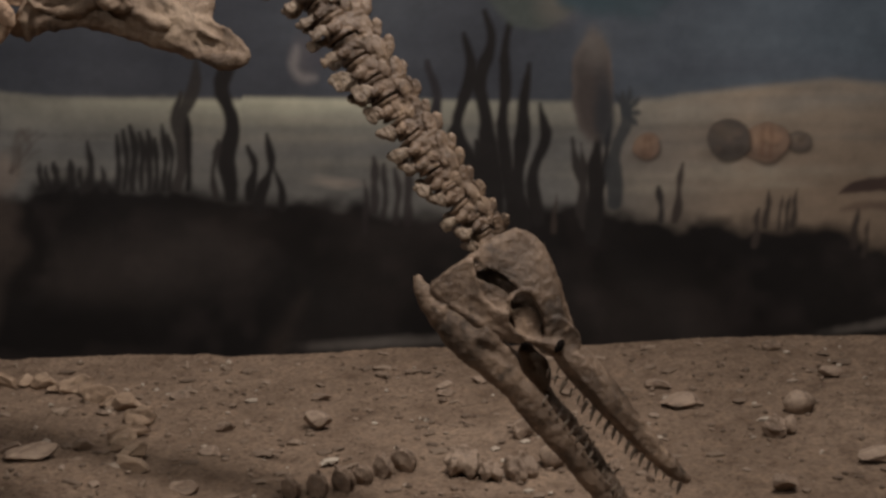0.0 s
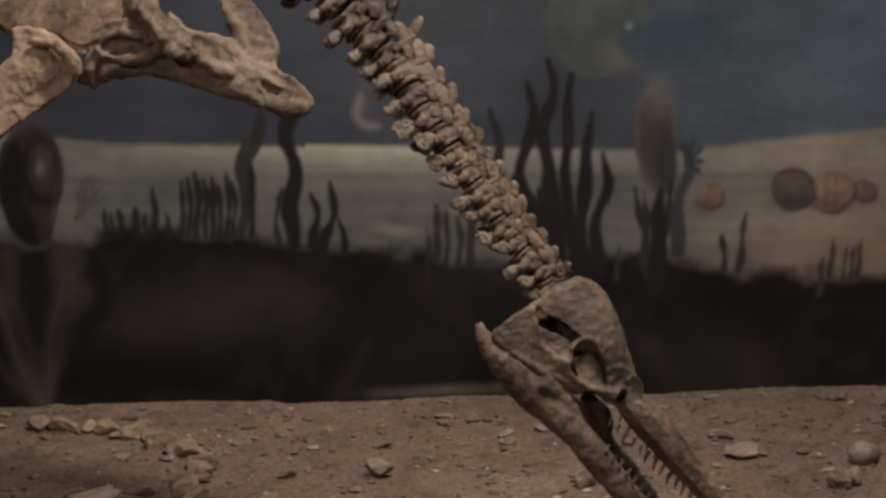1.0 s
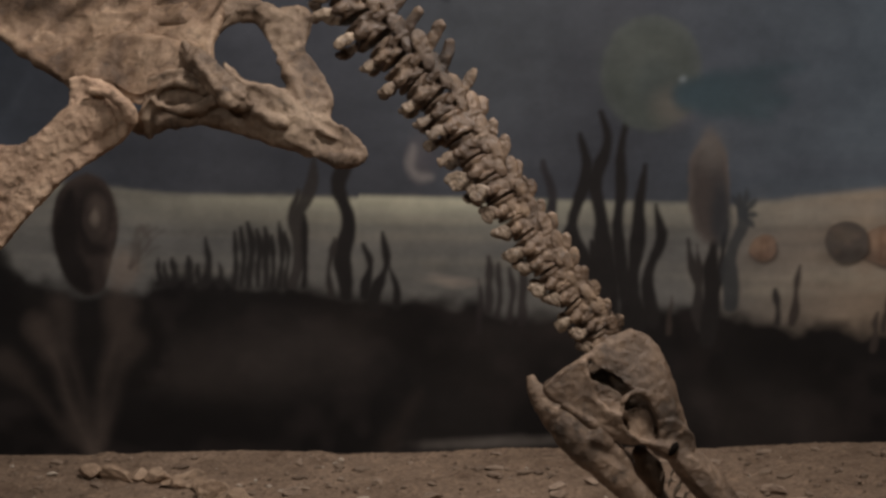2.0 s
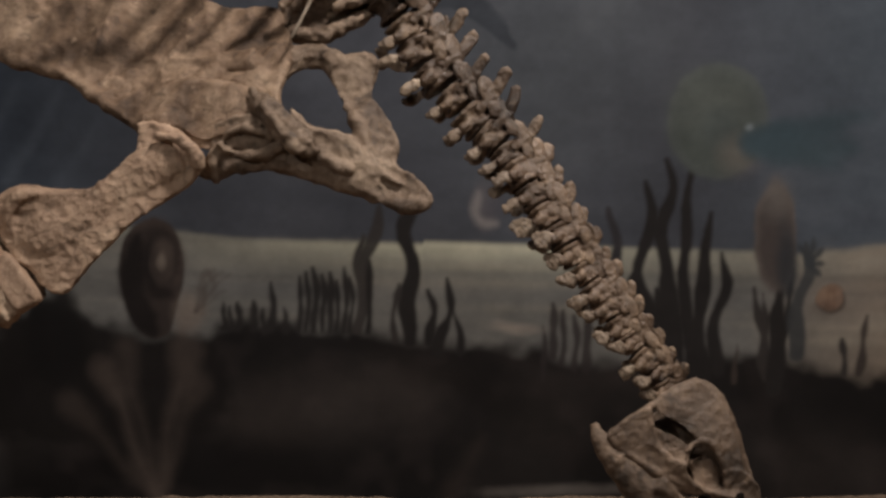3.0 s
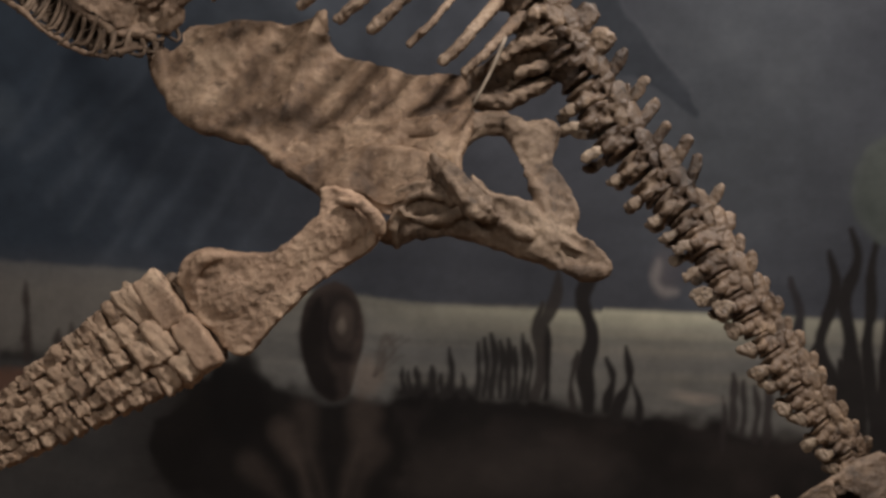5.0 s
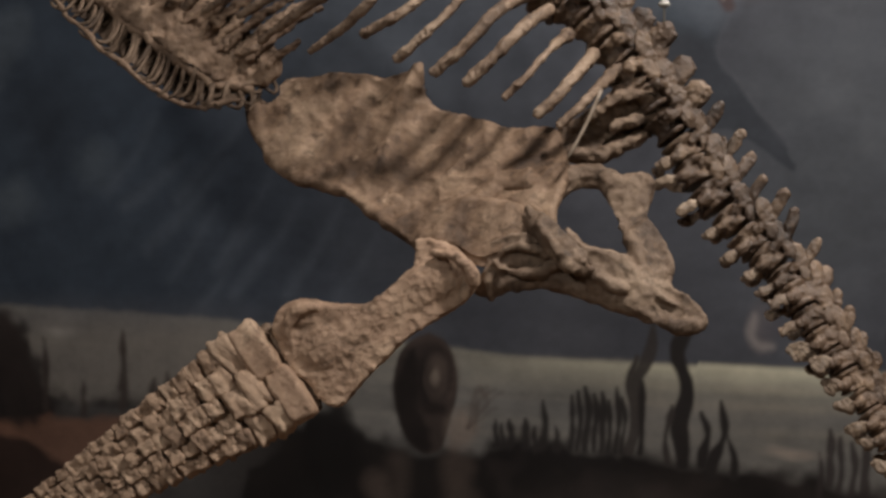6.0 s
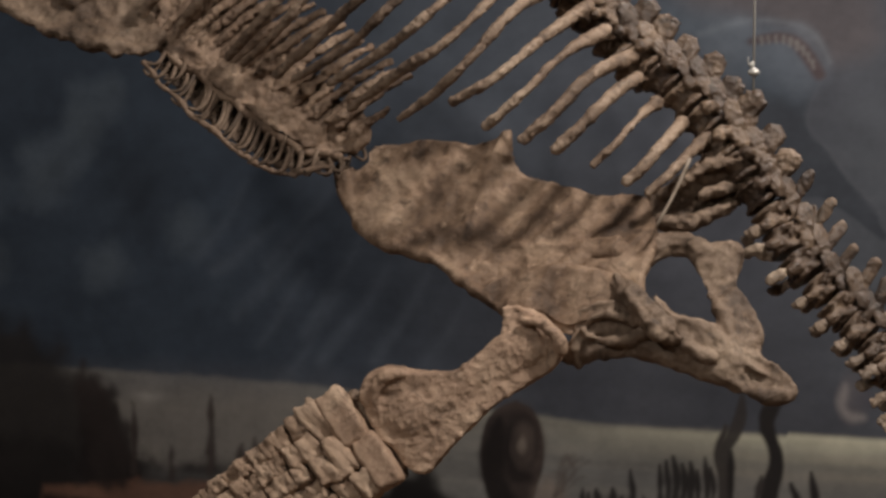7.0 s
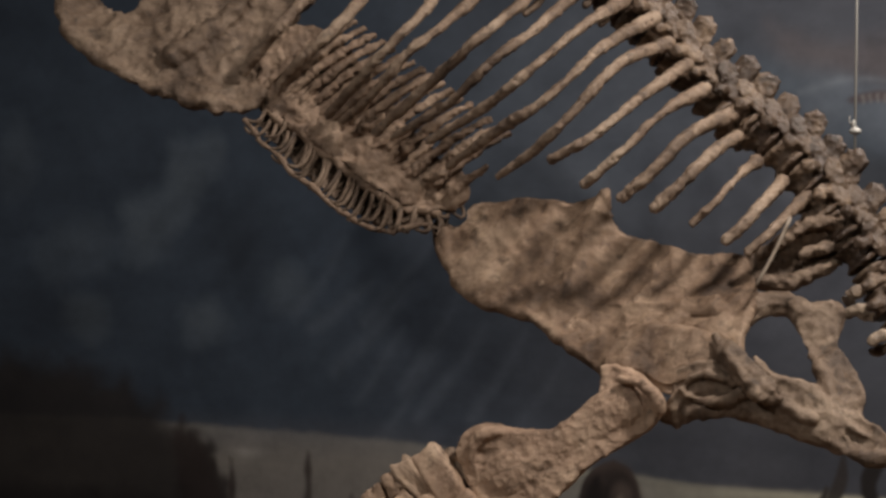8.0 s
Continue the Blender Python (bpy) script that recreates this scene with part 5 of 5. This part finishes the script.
# belly ribs: a basket of thin crescents along the lower edge
OUTER = spline([(-1.815, 3.860, 1.705), (-1.707, 3.840, 1.608), (-1.600, 3.840, 1.528), (-1.532, 3.850, 1.480), (-1.458, 3.880, 1.468), (-1.391, 3.920, 1.487)], 34)
INNER = spline([(-1.783, 3.890, 1.736), (-1.671, 3.890, 1.661), (-1.564, 3.890, 1.584), (-1.487, 3.910, 1.528), (-1.424, 3.940, 1.506), (-1.379, 3.960, 1.501)], 34)
for i, (o_, n_) in enumerate(zip(OUTER, INNER)):
    o_, n_ = Vector(o_), Vector(n_)
    for layer in range(2):
        off = Vector((0.012, 0.05, 0.018)) * layer
        bm = bmesh.new()
        sag = Vector((0.014 + rnd_.uniform(-.012, .012), -0.015, -0.020 + rnd_.uniform(-.012, .012)))
        off = off + Vector((rnd_.uniform(-.010, .010), 0, rnd_.uniform(-.010, .010)))
        tube(bm, [(*(o_ + off), 0.0030), (*(o_.lerp(n_, 0.3) + sag + off), 0.0042), (*(o_.lerp(n_, 0.7) + sag * 0.8 + off), 0.0048), (*(n_ + off), 0.005)], 9, 7)
        # back layer wholly in the darker copy: depth shade put into colour
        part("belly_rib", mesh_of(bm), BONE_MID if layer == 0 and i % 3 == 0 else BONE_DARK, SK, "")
# slab behind the basket, coloured dark for the shaded gaps between ribs
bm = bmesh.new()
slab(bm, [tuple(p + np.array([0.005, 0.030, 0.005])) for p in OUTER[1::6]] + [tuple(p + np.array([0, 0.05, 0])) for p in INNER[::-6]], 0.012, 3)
part("belly_plate", sculpt(bm, 0.005, ((0.03, 0.010), (0.012, 0.004)), 92, 1), BONE_DARK, SK, "fused bone behind the belly ribs, darkened for the shaded gaps")
for side_ in (OUTER, INNER):
    bm = bmesh.new()
    tube(bm, [(*(p + np.array([0.004 * math.sin(i * 2.1), 0, 0.004 * math.cos(i * 1.7)])), 0.007 if side_ is OUTER else 0.012) for i, p in enumerate(side_[::2])], 40, 8)
    part("belly_rib", sculpt(bm, 0.0045, ((0.02, 0.004),), 91, 1), BONE, SK, "")
bm = bmesh.new()
slab(bm, [(-1.812, 3.900, 1.786), (-1.768, 3.960, 1.909), (-1.666, 3.980, 1.902), (-1.584, 3.980, 1.819), (-1.500, 3.970, 1.718), (-1.420, 3.970, 1.647), (-1.348, 3.970, 1.600), (-1.325, 3.970, 1.545), (-1.363, 3.960, 1.508), (-1.428, 3.940, 1.511), (-1.499, 3.900, 1.550), (-1.588, 3.890, 1.611), (-1.682, 3.890, 1.678), (-1.770, 3.890, 1.733)], 0.024, 4)
for k in range(6):
    q = Vector((-1.614, 3.920, 1.646)).lerp(Vector((-1.383, 3.960, 1.536)), k / 5)
    tube(bm, [(q.x - 0.03, q.y, q.z - 0.03, 0.010), (q.x + 0.03, q.y - 0.008, q.z + 0.022, 0.012), (q.x + 0.10, q.y + 0.01, q.z + 0.07, 0.009)], 8, 8)
part("breast_shield", sculpt(bm, 0.0045, ((0.06, 0.010), (0.04, 0.005, 1), (0.015, 0.003, 1)), 13, 2), BONE, SK, "rugged plate between belly ribs and breast")
for k in range(17):
    f = k / 16
    q = Vector((-1.797, 3.880, 1.760)).lerp(Vector((-1.392, 3.930, 1.563)), f)
    l = 0.20 - 0.06 * f
    bm = bmesh.new()
    tube(bm, [(q.x, q.y + 0.012, q.z, 0.008), (q.x + 0.35 * l, q.y + 0.028, q.z + 0.36 * l, 0.011), (q.x + 0.72 * l, q.y + 0.06, q.z + 0.66 * l, 0.010), (q.x + l, q.y + 0.10, q.z + 0.84 * l, 0.008)], 14, 8)
    part("belly_rib", sculpt(bm, 0.0045, ((0.03, 0.005), (0.016, 0.003, 1)), 100 + k, 1), BONE, SK, "")

# hip plate
bm = bmesh.new()
slab(bm, [(-2.321, 3.920, 2.027), (-2.298, 3.900, 1.947), (-2.239, 3.880, 1.880), (-2.141, 3.860, 1.820), (-2.047, 3.850, 1.777), (-1.958, 3.850, 1.751), (-1.896, 3.850, 1.728), (-1.825, 3.860, 1.723), (-1.773, 3.880, 1.748), (-1.784, 3.920, 1.800), (-1.791, 3.950, 1.858), (-1.753, 3.990, 1.929), (-1.705, 4.040, 2.022), (-1.893, 4.080, 2.135), (-2.042, 4.030, 2.069), (-2.116, 3.980, 1.988), (-2.159, 3.960, 1.959), (-2.226, 3.960, 1.983), (-2.261, 3.970, 2.070)], 0.028, 5)
tube(bm, [(-2.314, 3.920, 2.014, 0.0162), (-2.261, 3.880, 1.913, 0.0160), (-2.141, 3.860, 1.829, 0.0159), (-1.993, 3.850, 1.767, 0.0159), (-1.832, 3.860, 1.735, 0.0159)], 18, 8)
tube(bm, [(-2.009, 3.880, 1.838, 0.0229), (-1.935, 3.930, 1.903, 0.0278), (-1.860, 3.980, 1.982, 0.0234)], 10, 10)
part("pelvis", sculpt(bm, 0.005, ((0.09, 0.014), (0.05, 0.0065, 1), (0.018, 0.002, 1)), 15, 2), BONE_MID, SK, "lumpy hip plate of tan bone")

# hanging wire with its clamp
W_ = tagged(new("hanging_wire"), "thin steel wire with a clamp holding up the skeleton", "wire")
kx, ky, kz = (-0.509, 4.050, 1.683)
bm = bmesh.new()
tube(bm, [(kx + 0.002, ky, 3.9, 0.0026), (kx, ky, 2.6, 0.0026), (kx, ky, kz - 0.075, 0.0026)], 8, 7)
part("wire", mesh_of(bm), WIRE, W_)
bm = bmesh.new()
ball(bm, (kx, ky, kz), (0.014, 0.010, 0.008))
ball(bm, (kx - 0.003, ky, kz + 0.014), (0.006, 0.006, 0.011))
tube(bm, [(kx - 0.002, ky, kz + 0.004, 0.002), (kx - 0.012, ky, kz + 0.02, 0.0018), (kx - 0.011, ky, kz + 0.032, 0.0015)], 6, 6)
part("clamp", sculpt(bm, 0.002, ((0.006, 0.001),), 17, 1), WIRE, W_, "small knotted steel clamp")


# ---- things lying on the sand ----
def ground(x, y):
    return float(sand_height(np.array(x), np.array(y)))


def rock_mesh(seed, sharp):
    r_ = random.Random(seed)
    bm = bmesh.new()
    bmesh.ops.create_icosphere(bm, subdivisions=3, radius=1)
    planes = [(Vector((r_.gauss(0, 1), r_.gauss(0, 1), r_.gauss(0, 1))).normalized(), r_.uniform(0.4, 0.85)) for _ in range(12)]
    for q in bm.verts:
        n_ = q.co.normalized()
        c = n_.copy()
        if sharp:
            for d, h in planes:
                k = c.dot(d)
                if k > h:
                    c -= d * (k - h)
        c *= 1 + 0.16 * noise.noise(n_ * 1.6 + Vector((seed, 0, 0))) + 0.07 * noise.noise(n_ * 4.5 + Vector((0, seed, 0)))
        q.co = c
    return mesh_of(bm, smooth=not sharp)


SHARP, ROUND = [rock_mesh(i, True) for i in range(6)], [rock_mesh(i + 30, False) for i in range(4)]


def lie(name, me, material, p, size, turn, label, category, group="", sink=0.25, tip=0.0):
    x, y = p
    if not me.materials:
        me.materials.append(material)
    o = new(name, me)
    o.material_slots[0].link = "OBJECT"
    o.material_slots[0].material = material
    o.matrix_basis = Matrix.LocRotScale((x, y, ground(x, y) + size[2] * (1 - 2 * sink)), Euler((tip, tip * 0.5, turn)), Vector(size))
    return tagged(o, label, category, group)


for i, (p, w, d, h) in enumerate((((0.621, 4.701), .052, .035, .010), ((0.570, 4.840), .028, .025, .007), ((-0.312, 4.586), .036, .024, .014), ((0.009, 4.849), .020, .018, .006), ((0.002, 4.897), .022, .016, .007), ((-0.546, 4.578), .026, .016, .008), ((-0.566, 4.408), .024, .018, .006), ((0.914, 5.110), .022, .018, .009), ((1.038, 4.897), .036, .020, .008), ((-0.978, 4.341), .060, .040, .012), ((1.020, 4.290), .040, .030, .012), ((-0.871, 4.408), .024, .020, .010), ((-0.695, 4.844), .026, .018, .006), ((0.204, 4.502), .026, .022, .014), ((0.101, 4.941), .022, .016, .005), ((-0.587, 4.125), .034, .024, .010), ((-1.045, 4.388), .022, .016, .009), ((-0.319, 4.821), .030, .018, .006))):
    lie("flat_stone", SHARP[i % 6], STONE, p, (1.35 * w, 1.25 * d, 2.1 * h), 0.3 * math.sin(i * 5.0), "flat brown stone chip lying on the sand", "stone", "stones on the sand", 0.15, 0.22 * math.sin(i * 3.3))
for i, (p, r, me_) in enumerate((((0.905, 4.647), .039, ROUND[0]), ((0.858, 4.500), .033, SHARP[3]), ((0.782, 4.104), .038, SHARP[4]), ((0.261, 4.310), .036, ROUND[1]), ((0.409, 4.279), .020, SHARP[0]), ((0.481, 4.197), .014, SHARP[1]))):
    lie("stone", me_, STONE, p, (r, r * 0.85, r * 0.85), 1.7 * i, "smooth round brown stone on the sand" if me_ in ROUND else "angular brown stone on the sand", "stone", "stones on the sand", 0.15)
for p, r in (((-0.286, 4.317), .012), ((-0.042, 4.647), .008), ((-0.612, 5.120), .010), ((-0.500, 4.883), .005), ((0.729, 5.255), .006), ((1.066, 5.120), .006), ((-0.116, 4.428), .006), ((1.123, 4.868), .008), ((-1.030, 4.797), .008)):
    lie("pale_pebble", SHARP[int(r * 900) % 6], STONE_PALE, p, (r, r, 0.7 * r), 40 * r, "small pale pebble on the sand", "pebble", "pale pebbles", 0.2)


def fossil_vertebra(seed):
    """A worn spool-shaped vertebra: axis along x."""
    bm = bmesh.new()
    r_ = random.Random(seed)
    tube(bm, [(-0.62, 0, 0, 0.55), (-0.60, 0, 0, 0.90), (-0.44, 0, 0, 1.0), (0, 0, 0, 0.56), (0.44, 0, 0, 1.0), (0.60, 0, 0, 0.90), (0.62, 0, 0, 0.55)], 17, 16)
    tube(bm, [(0, 0.2, 0.5, 0.35), (r_.uniform(-.2, .2), 0.4, 1.2, 0.22)], 5, 8)
    return sculpt(bm, 0.10, ((0.8, 0.14), (0.3, 0.06), (0.2, 0.02, 1)), seed, 1)


SPOOLS = [fossil_vertebra(i + 3) for i in range(4)]
PATH = spline([(*(-1.268, 4.986), 0), (*(-1.110, 4.966), 0), (*(-0.963, 4.917), 0), (*(-0.862, 4.811), 0), (*(-0.786, 4.660), 0), (*(-0.777, 4.489), 0), (*(-0.722, 4.290), 0)], 18)
for i, p in enumerate(PATH):
    w, d = ((0.040, 0.026), (0.050, 0.022), (0.036, 0.024), (0.044, 0.020))[i % 4]
    lie("fossil_vertebra", SHARP[(i * 5 + 2) % 6], FOSSIL_PALE, (p[0] + 0.016 * math.sin(i * 7), p[1] + 0.012 * math.sin(i * 4.3)), (1.2 * w, d * 1.5, 0.026 + 0.008 * math.sin(i * 2.9)), 0.5 * math.sin(i * 4), "tan flattened fossil vertebra in a curved row on the sand", "fossil", "curved row of vertebrae", 0.22, 0.15 * math.sin(i * 2.3))
PATH = spline([(*(-0.346, 4.104), 0), (*(-0.238, 4.132), 0), (*(-0.163, 4.204), 0), (*(-0.092, 4.262), 0)], 6)
for i, p in enumerate(PATH):
    r = 0.026 + 0.003 * (i % 3)
    lie("fossil_vertebra", SPOOLS[(i + 1) % 4], STONE, (p[0], p[1]), (r * 0.55, r, r), 0.9 + 0.3 * math.sin(i * 3), "brown disc-shaped fossil vertebra in a short row", "fossil", "short row of vertebrae", 0.12, 0.3 * math.sin(i * 2.0))
for i, (p, r) in enumerate((((0.048, 4.241), .040), ((0.111, 4.212), .026), ((0.182, 4.227), .036), ((0.821, 4.485), .030))):
    lie("fossil_bone", SPOOLS[i], STONE, p, (1.35 * r, 1.05 * r, 0.85 * r), 0.4 * i, "waisted brown fossil bone lying on the sand", "fossil", "loose bones on the sand", 0.12, 0.25)

# loose grit: too many to count
bm = bmesh.new()
rnd_ = random.Random(21)
verts, faces = [], []
ico = bmesh.new()
bmesh.ops.create_icosphere(ico, subdivisions=1, radius=1)
iv, ifc = [q.co.copy() for q in ico.verts], [[q.index for q in f.verts] for f in ico.faces]
ico.free(), bm.free()
for _ in range(4200):
    x, y = rnd_.uniform(-2.2, 1.7), rnd_.uniform(3.6, 5.22)
    r = 0.0018 + 0.009 * rnd_.random() ** 4
    z = ground(x, y) + 0.003
    o_, ang = len(verts), rnd_.uniform(0, 6.3)
    sx, sy, sz = r * rnd_.uniform(.8, 1.6), r * rnd_.uniform(.7, 1.2), r * rnd_.uniform(.4, .9)
    ca, sa = math.cos(ang), math.sin(ang)
    for q in iv:
        k = 1 + rnd_.uniform(-.22, .22)
        a, b_ = q.x * sx * k, q.y * sy * k
        verts.append((x + ca * a - sa * b_, y + sa * a + ca * b_, z + q.z * sz * k))
    faces += [[i + o_ for i in f] for f in ifc]
for _ in range(260):
    x, y = rnd_.uniform(-2.2, 1.7), rnd_.uniform(3.7, 5.2)
    r = rnd_.uniform(0.009, 0.022)
    o_, ang = len(verts), rnd_.uniform(-0.6, 0.6)
    sx, sy, sz = r * rnd_.uniform(.9, 1.7), r * rnd_.uniform(.6, 1.0), r * rnd_.uniform(.25, .5)
    ca, sa = math.cos(ang), math.sin(ang)
    for q in iv:
        k = 1 + rnd_.uniform(-.3, .3)
        a, b_ = q.x * sx * k, q.y * sy * k
        verts.append((x + ca * a - sa * b_, y + sa * a + ca * b_, ground(x, y) + 0.004 + q.z * sz * k))
    faces += [[i + o_ for i in f] for f in ifc]
GRIT, nt, b = nodes_of("grit", 0.85, 0.2)
isl = nt.nodes.new("ShaderNodeNewGeometry").outputs["Random Per Island"]
v, _ = place(nt)
col = ramp(nt, isl, [(0.0, (0.13, 0.092, 0.066)), (0.5, (0.20, 0.145, 0.105)), (0.9, (0.27, 0.20, 0.148)), (1.0, (0.48, 0.41, 0.33))])
nt.links.new(mix(nt, 0.6, col, ramp(nt, noise_node(nt, v, 300, 3), [(0.3, (0.6, 0.6, 0.6)), (0.7, (1.2, 1.2, 1.2))]), "MULTIPLY"), b.inputs["Base Color"])
me = bpy.data.meshes.new("grit")
me.from_pydata(verts, [], faces)
me.materials.append(GRIT)
tagged(new("grit", me), "loose brown grit and pebbles scattered over the sand", "gravel", kind="stuff")
